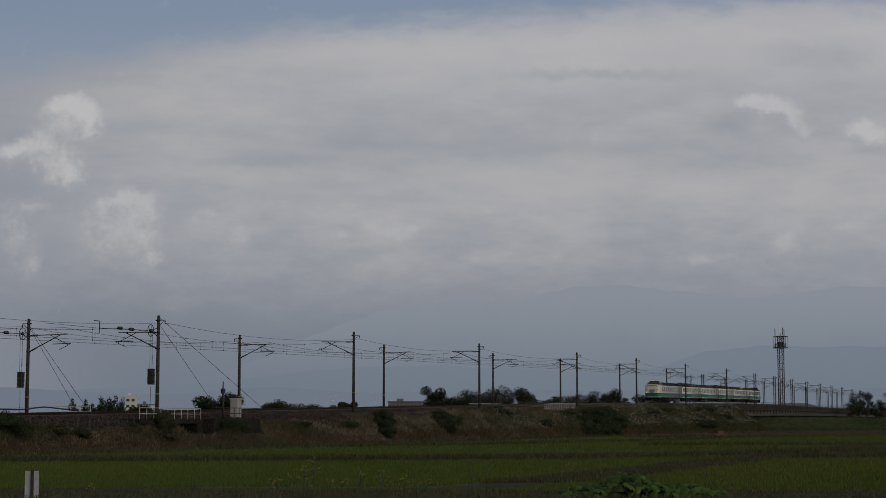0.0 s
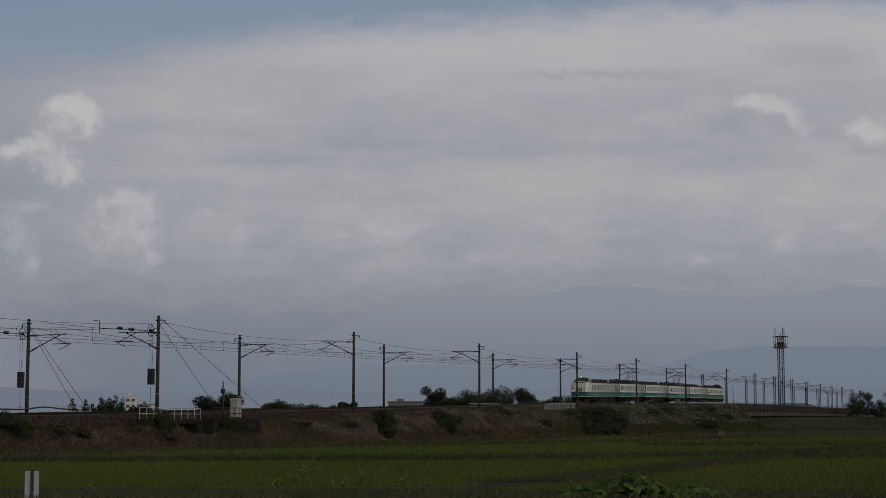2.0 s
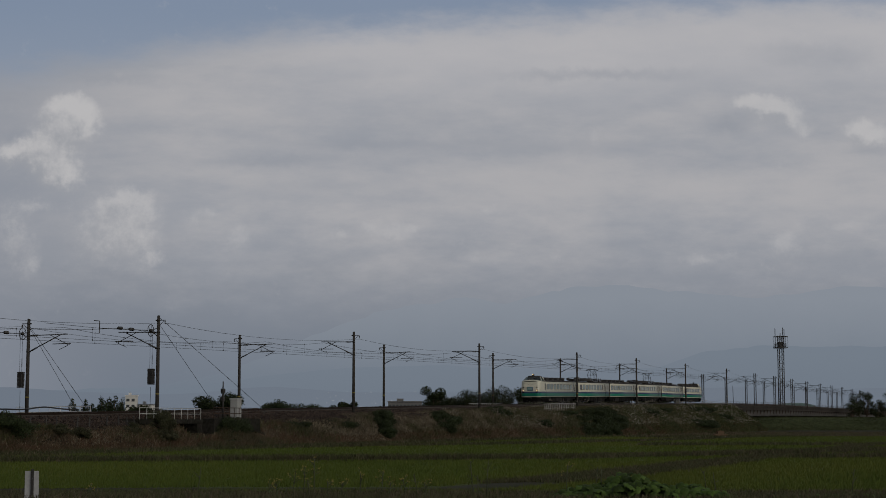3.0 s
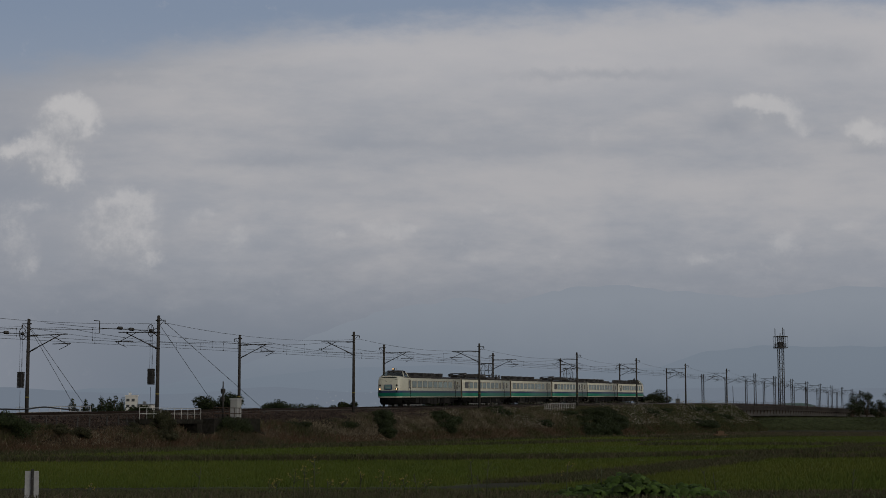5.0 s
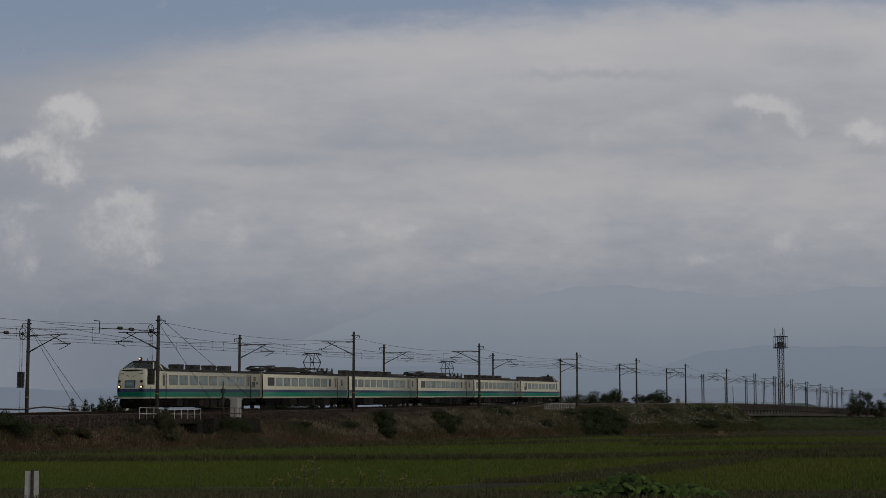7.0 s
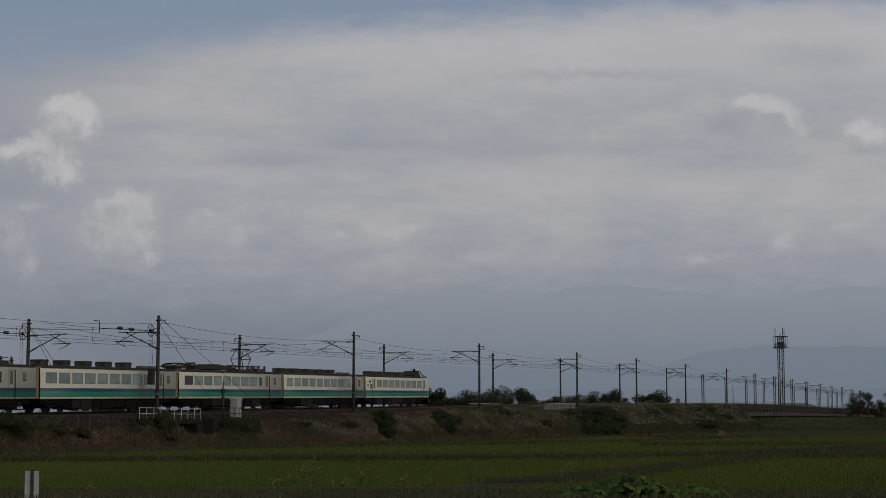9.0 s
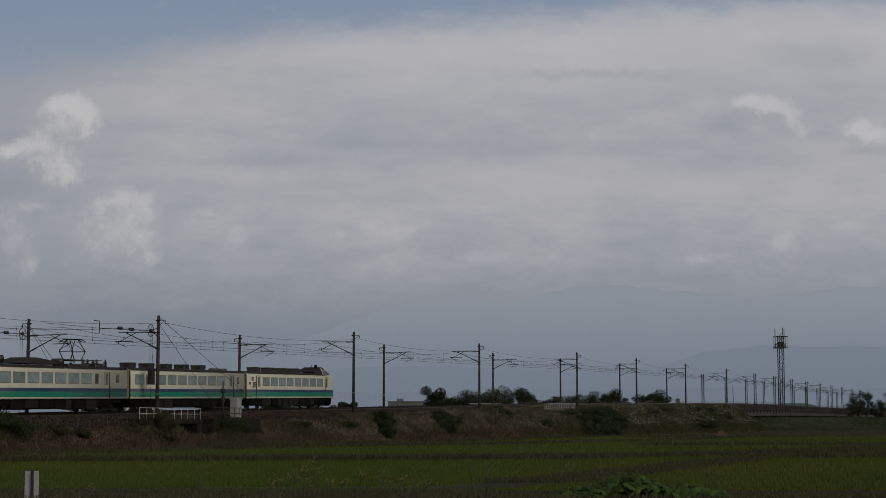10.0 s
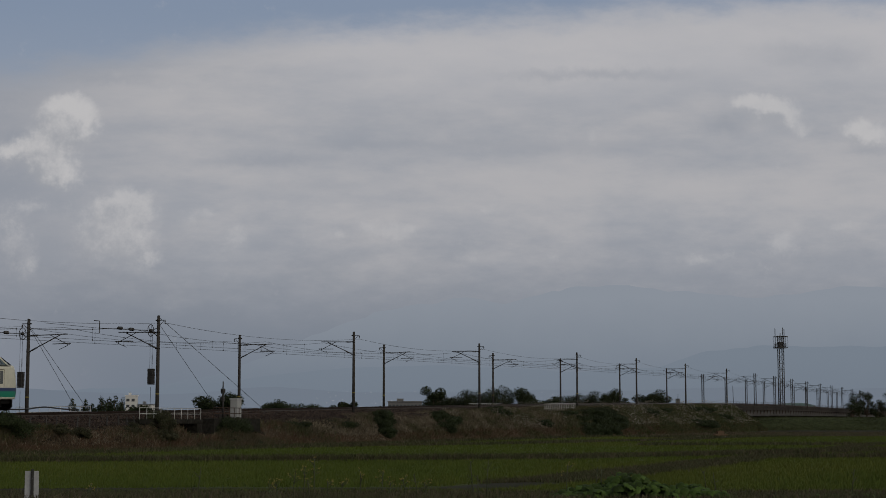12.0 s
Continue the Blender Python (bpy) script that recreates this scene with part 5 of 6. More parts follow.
    tufts("levee_grass", "short dark green grass on the levee", "grass", P, np.full(N, 0.3), np.full(N, 0.07), [M["leveegrass"], M["bund"]],
          (g.random(N) < 0.3).astype(int), 4, 0.5, 1, 5)


def leaf_cloud(lobes, count, size, seed, hollow=0.35):
    """Small leaves filling rounded lobes (centre, half-sizes), denser at their skins."""
    g = np.random.default_rng(seed)
    vol = np.array([l[1][0] * l[1][1] * l[1][2] for l in lobes]) ** 0.75
    idx = g.choice(len(lobes), count, p=vol / vol.sum())
    c = np.array([lobes[i][0] for i in idx])
    r = np.array([lobes[i][1] for i in idx])
    d = g.normal(size=(count, 3))
    d /= np.linalg.norm(d, axis=1)[:, None]
    rad = hollow + (1.12 - hollow) * g.random(count) ** 0.55
    p = c + d * r * rad[:, None]
    a = g.normal(size=(count, 3))
    a /= np.linalg.norm(a, axis=1)[:, None]
    b = np.cross(a, d)
    b /= np.maximum(1e-6, np.linalg.norm(b, axis=1))[:, None]
    sz = (size * g.uniform(0.55, 1.3, count))[:, None]
    v = np.stack([p - a * sz * 0.5, p + b * sz * 0.35, p + a * sz * 0.5, p - b * sz * 0.35], 1).reshape(-1, 3)
    k = np.arange(count)[:, None] * 4
    f = np.concatenate([k + np.array([[0, 1, 2]]), k + np.array([[0, 2, 3]])], 1).reshape(-1, 3)
    return v, f


def tree(name, label, x, y, h, w, shape="round", seed=0, count=2200, size=0.34, group="trees behind the railway", z=0.0):
    """A tapered trunk, limbs and a crown of many leaves with gaps."""
    r = random.Random(seed)
    top = thing(name, label, "tree" if name == "tree" else "shrub", group, pose(x, y, z))
    lobes = []
    bm = bmesh.new()
    if shape == "spire":
        n = 7
        for i in range(n):
            f = i / (n - 1)
            q = h * (0.15 + 0.82 * f)
            rw = w * 0.5 * (1 - f) ** 0.8 + 0.12 * w
            lobes.append(((r.uniform(-0.1, 0.1) * w, r.uniform(-0.1, 0.1) * w, q), (rw, rw, h * 0.11)))
        tube(bm, (0, 0, -0.2), (0, 0, h * 0.95), 0.035 * h, 0.01 * h, 7)
    else:
        base = 0.12 if shape == "shrub" else 0.3
        for i in range(16 if shape != "shrub" else 12):
            a, rr = r.uniform(0, 6.28), math.sqrt(r.random()) * 0.38 * w
            q = h * (r.uniform(base + 0.1, 0.9) if shape != "shrub" else r.uniform(0.15, 0.8) * (1 - 0.6 * (rr / (0.5 * w)) ** 2))
            s = w * r.uniform(0.12, 0.24)
            lobes.append(((math.cos(a) * rr, math.sin(a) * rr, q), (s, s, min(s * 0.8, h * 0.2))))
        tube(bm, (0, 0, -0.3), (0, 0, h * 0.5), 0.03 * h + 0.03, 0.018 * h, 7)
        for c, s in lobes:
            tube(bm, (0, 0, h * 0.32), (c[0], c[1], c[2]), 0.014 * h, 0.004 * h, 5)
    part("trunk", bm, M["bark"], top)
    v, f = leaf_cloud(lobes, count, size, seed + 100)
    crown = bulk("crown", v, f, M["leaf"] if shape != "shrub" else M["shrub"] if w > 2.6 else M["olive"])
    crown.parent = top
    return top


def woods():
    k = 0
    for x, y, h, w, sh in ((-46.9, 212, 4.9, 1.3, "spire"), (-45.7, 213, 4.8, 1.4, "spire"), (-44.1, 211, 4.3, 1.5, "spire"), (-43.5, 213, 4.9, 1.6, "spire"),
                           (-42.9, 210, 5.1, 1.7, "spire"), (-42.2, 212, 5.0, 1.7, "spire"), (-41.5, 211, 5.2, 1.7, "spire"), (-40.9, 213, 5.0, 1.6, "spire"),
                           (-40.4, 210, 4.4, 1.2, "spire")):
        tree("tree", "slender dark conifer in a small thicket", x, y, h - 0.1, w * 1.6, sh, 40 + k, 3200, 0.2, "conifer thicket")
        k += 1
    for x, y, h, w in ((-26.2, 186, 5.1, 3.2), (-23.9, 186, 5.3, 3.4), (-19.5, 200, 4.7, 3.2), (-55, 300, 5.2, 3), (-52.0, 300, 5.3, 4),
                       (-29.5, 290, 5.3, 4), (-26.5, 290, 5.6, 4.5), (-23.0, 290, 5.2, 4), (-20.0, 290, 5.0, 3), (-16.5, 290, 5.9, 2.6), (-12, 290, 5.1, 3),
                       (-2.1, 330, 9.6, 4.0), (-0.2, 330, 8.0, 4.0), (2.6, 305, 7.0, 4.2), (5.0, 302, 8.0, 5.2), (7.6, 300, 7.5, 4.4), (10.6, 300, 8.7, 5.4),
                       (13.4, 300, 8.3, 5.0), (15.6, 302, 7.4, 3.8), (17.6, 303, 6.4, 3.0), 
                       (23.5, 360, 7.4, 4.6), (26.8, 361, 8.7, 5.4), (30.2, 360, 8.2, 4.8), (33.8, 360, 9.8, 5.4), (36.4, 361, 9.6, 4.2), (38.6, 362, 7.9, 3.4),
                       (50.6, 420, 9.4, 5.0), (53.0, 420, 10.6, 6.0), (55.0, 421, 9.0, 4.2)):
        tree("tree", "dark leafy tree with an uneven crown", x, y, h * 0.96, w * 1.3, "round", 70 + k, 5600, 0.009 * math.sqrt(y) + 0.08)
        k += 1
    for x, y, h, w in ((137.0, 560, 9.5, 6), (140.0, 562, 13.0, 7), (142.5, 562, 12.5, 6), (145.5, 560, 10.0, 6), (148.0, 561, 9.0, 5), (150.5, 560, 13.0, 8), (154.5, 562, 14.5, 9), (159, 565, 12, 9)):
        tree("tree", "tall dark tree beside the river levee", x, y, h, w, "round", 70 + k, 1900, 0.34, "trees by the levee")
        k += 1
    # dense shrubs that grow on the bank
    for s, q, h, w in ((-22.2, 0.35, 1.5, 2.2), (-24.4, 0.58, 1.9, 2.4), (-26.2, 0.76, 1.4, 2.0), (-5.0, 0.3, 1.4, 2.2), (-6.0, 0.5, 1.8, 2.6), (-8.2, 0.72, 1.4, 2.2), (-3.2, 0.4, 1.5, 2.2),
                       (50.0, 0.6, 1.8, 3.0), (47.5, 0.82, 1.8, 2.8), (57.0, 0.3, 1.3, 3.2), (59.0, 0.55, 2.4, 3.8), (52.0, 0.85, 2.2, 3.6), (62.0, 0.25, 1.4, 3.4), (45.0, 0.95, 1.5, 2.8), (49.5, 0.96, 1.7, 3.2), (54.5, 0.96, 1.8, 3.4), (59.5, 0.96, 1.6, 3.2), (64.0, 0.5, 2.3, 3.8), (57.0, 0.82, 2.3, 3.8), (68.0, 0.35, 1.7, 3.6), (63.0, 0.75, 2.2, 3.8), (68.5, 0.65, 1.7, 3.4), (-59.0, 0.1, 1.9, 1.5), (-57.7, 0.12, 2.1, 1.7), (-56.7, 0.05, 1.7, 1.3), (17.0, 0.15, 1.2, 2.2), (18.8, 0.25, 1.2, 2.2), (126, 0.78, 1.6, 4.2), (130, 0.8, 1.5, 4.2), (134, 0.8, 1.4, 3.8), (-67.3, 0.12, 1.5, 1.3), (-68.4, 0.4, 1.6, 1.3), (-69.4, 0.65, 1.1, 1.3),
                       (-88.6, 0.25, 1.6, 1.8), (-87.4, 0.45, 1.5, 1.8), (-60.2, 0.25, 1.9, 1.1), (-61.5, 0.95, 0.9, 2.0), (-57.5, 1.0, 0.9, 2.0), (-82.6, 0.35, 0.9, 1.3), (-80.4, 0.5, 1.1, 1.3),
                       (-72.6, 0.4, 0.9, 1.3), (100, 0.3, 1.2, 3.0), (112, 0.25, 1.2, 3.0), (150, 0.3, 1.4, 3.6), (160, 0.5, 1.3, 3.6), (141, 0.2, 1.2, 3.0), (-44, 0.4, 0.9, 1.6), (-33, 0.5, 0.9, 1.6), (30, 0.6, 1.2, 2.4), (47, 0.3, 1.1, 2.4)):
        n, z = slope_point(s, q)
        if -65 < s < -53:
            n, z = 4.6 + 2 * q, 0.95 if s > -59.5 and q < 0.2 else 0.0
        v = place(s, n, z)
        tree("shrub", "dense dark green shrub on the embankment", v.x, v.y, h * 1.1, w * (1.35 if w > 1.9 else 1.8), "shrub", 300 + k, int(1500 + 850 * w * h), 0.09 + 0.00022 * v.y, "shrubs on the bank", z - 0.15)
        k += 1


fields()
slope_grass()
woods()


# ---- bridge, fences and railway fittings ----
def solid(bm, s0, s1, n0, n1, z0, z1, m=0):
    """A block set along the railway; z given as numbers or as functions of s."""
    lo = z0 if callable(z0) else (lambda s: z0)
    hi = z1 if callable(z1) else (lambda s: z1)
    p = [place(s, n, z) for s in (s0, s1) for n, z in ((n0, lo(s)), (n1, lo(s)), (n1, hi(s)), (n0, hi(s)))]
    put(bm, p, [(3, 2, 1, 0), (4, 5, 6, 7), (0, 1, 5, 4), (1, 2, 6, 5), (2, 3, 7, 6), (3, 0, 4, 7)], m)


def underpass():
    top = tagged(thing("railway_bridge", "small grey concrete railway bridge over a field path", "bridge"), kind="structure")
    # deck and walls carry part of their shade in this dark concrete colour
    bm = bmesh.new()
    solid(bm, -70.6, -60.4, -9.5, 3.35, lambda s: 2.02, lambda s: 2.36)
    solid(bm, -67.0, -53.2, -9.4, 2.3, lambda s: 2.3, lambda s: rail_z(s) - 0.66)
    part("deck", bm, M["mossy_shade"], top)
    for s0, s1, n1 in ((-67.0, -65.4, 3.2), (-61.2, -60.36, 3.28)):
        bm = bmesh.new()
        solid(bm, s0, s1, -9.5, n1, -0.4, 2.0)
        part("abutment", bm, M["mossy_shade"], top, "dark stained concrete abutment with its shade put into the colour")
    bm = bmesh.new()
    solid(bm, -60.35, -55.95, 2.32, 4.35, -0.4, 2.4)
    part("retaining_wall", bm, M["mossy_shade"], top, "dark moss-stained concrete wall, shade put into its colour")
    bm = bmesh.new()
    solid(bm, -55.9, -52.0, 2.4, 4.4, -0.3, 2.42)
    part("wing_wall", bm, M["mossy_shade"], top)


def railing(name, label, s0, s1, n, z, h, step, material, bars=2, r=0.035):
    top = tagged(thing(name, label, "railing"), kind="structure")
    count = max(1, round((s1 - s0) / step))
    for i in range(count + 1):
        s = s0 + (s1 - s0) * i / count
        bm = bmesh.new()
        zz = z(s)
        tube(bm, place(s, n, zz - 0.1), place(s, n, zz + h), r, n=6)
        part("post", bm, material, top)
    for k in range(bars):
        f = 1 - k / max(1, bars)
        bm = bmesh.new()
        tube(bm, place(s0, n, z(s0) + h * f), place(s1, n, z(s1) + h * f), r * 0.9, n=6)
        part("rail_bar", bm, material, top)


underpass()
railing("railing_1", "white painted steel pipe railing on the bridge", -70.4, -60.6, 3.25, lambda s: 2.32, 0.9, 1.1, M["whitepaint"], 2, 0.028)
railing("railing_2", "rusty brown steel railing beside the cabinet", -60.3, -52.1, 4.28, lambda s: 2.38, 0.92, 0.9, M["rust"], 2)
railing("railing_3", "white steel railing over a culvert", 39.5, 55.5, 3.4, lambda s: rail_z(s) - 1.15, 1.25, 0.95, M["whitepaint"], 2, 0.03)
railing("railing_4", "white steel railing behind the tracks", 45.4, 61.6, -9.6, lambda s: rail_z(s) - 0.8, 0.95, 1.0, M["whitepaint"], 2, 0.03)
railing("railing_5", "low white pipe railing behind the tracks", -67.5, -56.5, -9.5, lambda s: rail_z(s) - 0.45, 0.85, 1.6, M["whitepaint"], 2, 0.03)


def ballast_fence():
    """Old leaning posts along the foot of the ballast."""
    top = tagged(thing("ballast_fence", "weathered dark leaning posts along the ballast", "fence"), kind="structure")
    r = random.Random(4)
    s = -100.0
    while s < -71:
        bm = bmesh.new()
        d = r.uniform(-0.3, 0.3)
        tube(bm, place(s, 3.35, rail_z(s) - 1.6), place(s + d, 3.3, rail_z(s) - r.uniform(0.1, 0.4)), 0.055, n=5)
        part("post", bm, M["darksteel"], top)
        e = s + r.uniform(1.1, 2.6)
        s = e


ballast_fence()


def relay_cabinet():
    top = thing("relay_cabinet", "pale grey metal equipment cabinet with a lid", "cabinet", at=at_track(-54.0, 3.1, 2.42))
    bm = bmesh.new()
    box(bm, (-0.42, -0.32, 0.08), (0.42, 0.32, 1.62), cut=0.02)
    part("body", bm, M["cabinet"], top)
    bm = bmesh.new()
    box(bm, (-0.48, -0.39, 1.6), (0.48, 0.39, 1.72), cut=0.04)
    part("lid", bm, M["cabinet"], top)
    bm = bmesh.new()
    box(bm, (-0.37, -0.34, 0.15), (0.37, -0.318, 1.55))
    d = part("door", bm, M["cabinet"], top)
    bm = bmesh.new()
    box(bm, (0.22, -0.37, 0.8), (0.28, -0.34, 1.0))
    part("handle", bm, M["darksteel"], d)
    bm = bmesh.new()
    box(bm, (-0.38, -0.3, 0.0), (0.38, 0.3, 0.1))
    part("plinth", bm, M["concrete"], top)


def signal_post():
    top = thing("signal_post", "slim dark trackside post with small fittings", "signal post", at=at_track(-56.8, 3.3, 2.4))
    bm = bmesh.new()
    tube(bm, (0, 0, 0.0), (0, 0, 2.3), 0.085, 0.08, 8)
    tube(bm, (0, 0, 2.3), (0, 0, 3.1), 0.06, 0.05, 8)
    part("shaft", bm, M["darksteel"], top)
    bm = bmesh.new()
    tube(bm, (-0.2, 0, 2.46), (0.36, 0, 2.46), 0.05, n=6)
    tube(bm, (-0.2, 0, 2.2), (0.36, 0, 2.2), 0.05, n=6)
    part("cross_arm", bm, M["darksteel"], top)
    bm = bmesh.new()
    box(bm, (-0.19, -0.14, 1.45), (0.15, 0.14, 1.8), cut=0.04)
    box(bm, (-0.17, -0.15, 2.12), (0.17, 0.15, 2.5), cut=0.03)
    part("fitting", bm, M["darksteel"], top)


relay_cabinet()
signal_post()


def trackside():
    for s, n, h, lean in ((192, -9.3, 2.6, 0.25), (266, -9.3, 5.4, -0.35), (-73.2, -8.9, 1.6, 0.05)):
        bm = bmesh.new()
        z = rail_z(s) - 0.65
        tube(bm, place(s, n, z), place(s + lean * 2, n, z + h), 0.09, 0.06, 7)
        tube(bm, place(s + lean * 2, n, z + h), place(s + lean * 2, n, z + h + 0.04), 0.075, n=7)
        tagged(part("marker_post", bm, M["darksteel"], None, "short dark leaning post beside the track"), category="post", group="posts beside the track")
    top = thing("signal_box", "small grey trackside box on legs", "equipment box", at=at_track(134, 2.6, rail_z(134) - 0.6))
    bm = bmesh.new()
    box(bm, (-0.5, -0.35, 0.55), (0.5, 0.35, 1.35), cut=0.04)
    part("body", bm, M["steel"], top)
    for x in (-0.4, 0.4):
        bm = bmesh.new()
        tube(bm, (x, 0, -0.1), (x, 0, 0.6), 0.04, n=6)
        part("leg", bm, M["darksteel"], top)
    # the trough with its cables that runs beside the far track
    bm = bmesh.new()
    pts = []
    for i in range(40):
        s = -100 + i
        pts.append(place(s, -8.0 + 0.15 * noise.noise((s * 0.4, 0, 0)), rail_z(s) + 0.25 + 0.35 * noise.noise((s * 0.22, 2, 0))))
    line(bm, pts, 0.06, 5)
    tagged(part("cable", bm, M["rubber"], None, "thick black cable lying beside the track"), category="cable")


trackside()


def radio_tower(x, y):
    top = thing("radio_tower", "steel lattice radio tower with a railed platform", "tower", at=pose(x, y, 0, 0, 0, 12))
    w, H = 0.7, 25.2
    for sx in (-1, 1):
        for sy in (-1, 1):
            bm = bmesh.new()
            tube(bm, (sx * w, sy * w, 0), (sx * w, sy * w, H + 3.6), 0.14, 0.12, 6)
            part("leg", bm, M["darksteel"], top)
    for side in range(4):
        bm = bmesh.new()
        k, z = 0, 0.3
        while z < H:
            e = min(H, z + 1.8)
            c, s = math.cos(side * math.pi / 2), math.sin(side * math.pi / 2)

            def r(p):
                return (p[0] * c - p[1] * s, p[0] * s + p[1] * c, p[2])
            tube(bm, r((-w, w, z)), r((w, w, z)), 0.06, n=4)
            f = 1 if k % 2 else -1
            tube(bm, r((-f * w, w, z)), r((f * w, w, e)), 0.045, n=4)
            z, k = e, k + 1
        part("bracing", bm, M["darksteel"], top)
    for z in (25.0, 28.5):
        bm = bmesh.new()
        p = 1.7
        for a, b in (((-p, -p), (p, -p)), ((p, -p), (p, p)), ((p, p), (-p, p)), ((-p, p), (-p, -p))):
            tube(bm, (*a, z), (*b, z), 0.12, n=5)
        if z < 26:
            box(bm, (-p, -p, z - 0.12), (p, p, z))
        part("platform_ring", bm, M["darksteel"], top)
    bm = bmesh.new()
    for i in range(4):
        for q in (-1.7, -0.85, 0, 0.85):
            c, s = math.cos(i * math.pi / 2), math.sin(i * math.pi / 2)
            x0, y0 = q, -1.7
            tube(bm, (x0 * c - y0 * s, x0 * s + y0 * c, 25.0), (x0 * c - y0 * s, x0 * s + y0 * c, 28.5 if q in (-1.7, 0) else 26.4), 0.06, n=5)
    part("railing", bm, M["darksteel"], top)
    bm = bmesh.new()
    box(bm, (-0.8, -0.7, 25.2), (0.6, 0.6, 26.8), cut=0.1)
    part("equipment", bm, M["darksteel"], top)
    for ax, ay, h in ((-1.7, 0.2, 31.2), (0.2, -1.2, 31.4), (1.5, 0.6, 31.0), (0.1, 0.4, 29.8)):
        bm = bmesh.new()
        tube(bm, (ax, ay, 25.1), (ax, ay, h), 0.07, 0.05, 6)
        tube(bm, (ax, ay, h - 2.4), (ax, ay, h - 0.2), 0.12, n=8)
        part("antenna", bm, M["darksteel"], top)


radio_tower(105.5, 520)


def building(name, label, x, y, w, d, h, wall, roof, rows=0, cols=0, pitched=False):
    top = thing(name, label, "building", "distant buildings", pose(x, y, 0))
    bm = bmesh.new()
    box(bm, (-w / 2, 0, 0), (w / 2, d, h))
    part("wall", bm, wall, top)
    bm = bmesh.new()
    if pitched:
        put(bm, [(-w / 2 - 0.4, -0.4, h), (w / 2 + 0.4, -0.4, h), (w / 2 + 0.4, d / 2, h + d * 0.2), (-w / 2 - 0.4, d / 2, h + d * 0.2), (w / 2 + 0.4, d + 0.4, h), (-w / 2 - 0.4, d + 0.4, h)],
            [(0, 1, 2, 3), (3, 2, 4, 5), (0, 3, 5), (1, 4, 2), (0, 5, 4, 1)])
    else:
        box(bm, (-w / 2 - 0.15, -0.15, h), (w / 2 + 0.15, d + 0.15, h + 0.25))
        box(bm, (-w * 0.25, d * 0.3, h + 0.2), (-w * 0.05, d * 0.6, h + 0.9))
    part("roof", bm, roof, top)
    for i in range(rows):
        for j in range(cols):
            bm = bmesh.new()
            cx, cz = -w / 2 + (j + 0.5) * w / cols, h - 0.9 - i * 1.5
            box(bm, (cx - w / cols * 0.3, -0.06, cz - 0.45), (cx + w / cols * 0.3, 0.02, cz + 0.25))
            part("window", bm, M["farglass"], top)


building("apartment_building", "white plastered building behind the trees", -78.6, 420, 2.6, 3.0, 8.5, M["wall"], M["wall"], 2, 2)
building("house", "low pale house behind the trees", -75.2, 422, 3.6, 4, 6.3, M["wall"], M["slate"], 1, 3)
building("house", "long low grey building with many windows", -9.6, 420, 8.4, 6, 7.0, M["greywall"], M["greywall"], 1, 9)
building("warehouse", "grey warehouse with a dark pitched roof", 3.2, 425, 8.5, 8, 6.6, M["greywall"], M["slate"], 0, 0, True)


def hall(x, y, w, h):
    """A far hall with a rounded roof."""
    top = thing("sports_hall", "far hall with a rounded blue-green roof", "building", "distant buildings", pose(x, y, 0))
    bm = bmesh.new()
    rows = []
    for yy in (0, 30):
        rows.append([(w / 2 * math.cos(t), yy, h * 0.8 + h * 0.3 * math.sin(t)) for t in [math.pi * i / 16 for i in range(17)]])
    sheet(bm, rows)
    put(bm, rows[0], [tuple(range(17))])
    part("roof", bm, M["bluegreen"], top)
    bm = bmesh.new()
    box(bm, (-w / 2, 0.1, 0), (w / 2, 29.9, h * 0.8))
    part("wall", bm, M["greywall"], top)


hall(169.5, 800, 20.5, 10.0)


def far_town():
    """The foot of the mountains with its scattered pale houses."""
    bm = bmesh.new()
    rows = []
    for i in range(9):
        rows.append([(x, 2900 + i * 75, -6 + i * (9 + 2.5 * noise.noise((x * 0.004, i * 0.4, 1)))) for x in range(-1400, 1401, 70)])
    sheet(bm, rows)
    # the plain's haze is painted in as a faint glow as well
    tagged(part("foothill_backdrop", bm, haze("foothill_haze", (0.151, 0.180, 0.223), (0.155, 0.184, 0.228), 0, 60, 0.1), None, "hazy plain rising towards the mountains"), category="hill", kind="structure")
    r = random.Random(9)
    bm = bmesh.new()
    for k in range(190):
        i = r.uniform(1.5, 7.8)
        cx = r.gauss(-130, 150) if k % 3 else r.uniform(-420, 420)
        w = r.uniform(0.35, 1.0)
        z = -6 + i * 9
        box(bm, (cx - w, 2880 + i * 75, z - 1.5), (cx + w, 2890 + i * 75, z + r.uniform(-0.4, 0.5)))
    # house walls glow: pale glints and haze painted as emission
    tagged(part("distant_town", bm, haze("far_house_haze", (0.185, 0.210, 0.252), (0.228, 0.250, 0.286), 0, 60, 0.3), None, "tiny pale houses scattered in the haze"), category="town", kind="stuff")


far_town()


def field_clutter():
    """A pale plank and a stack of crates left at the field's edge."""
    bm = bmesh.new()
    box(bm, (-1.9, -0.15, 0.0), (1.9, 0.15, 0.09), cut=0.02)
    tagged(part("plank", bm, M["whitepaint"], None, "long pale plank lying at the field edge", pose(35.6, 222, 0.14, 0, 0, -6)), category="plank")
    top = thing("crate_stack", "small stack of rusty brown crates", "crates", at=pose(37.4, 224, 0.1, 0, 0, 10))
    for i, (x, z) in enumerate(((-0.7, 0), (0.25, 0), (-0.3, 0.42))):
        bm = bmesh.new()
        box(bm, (x - 0.45, -0.35, z), (x + 0.45, 0.35, z + 0.4), cut=0.03)
        part("crate", bm, M["reddish"], top)


field_clutter()


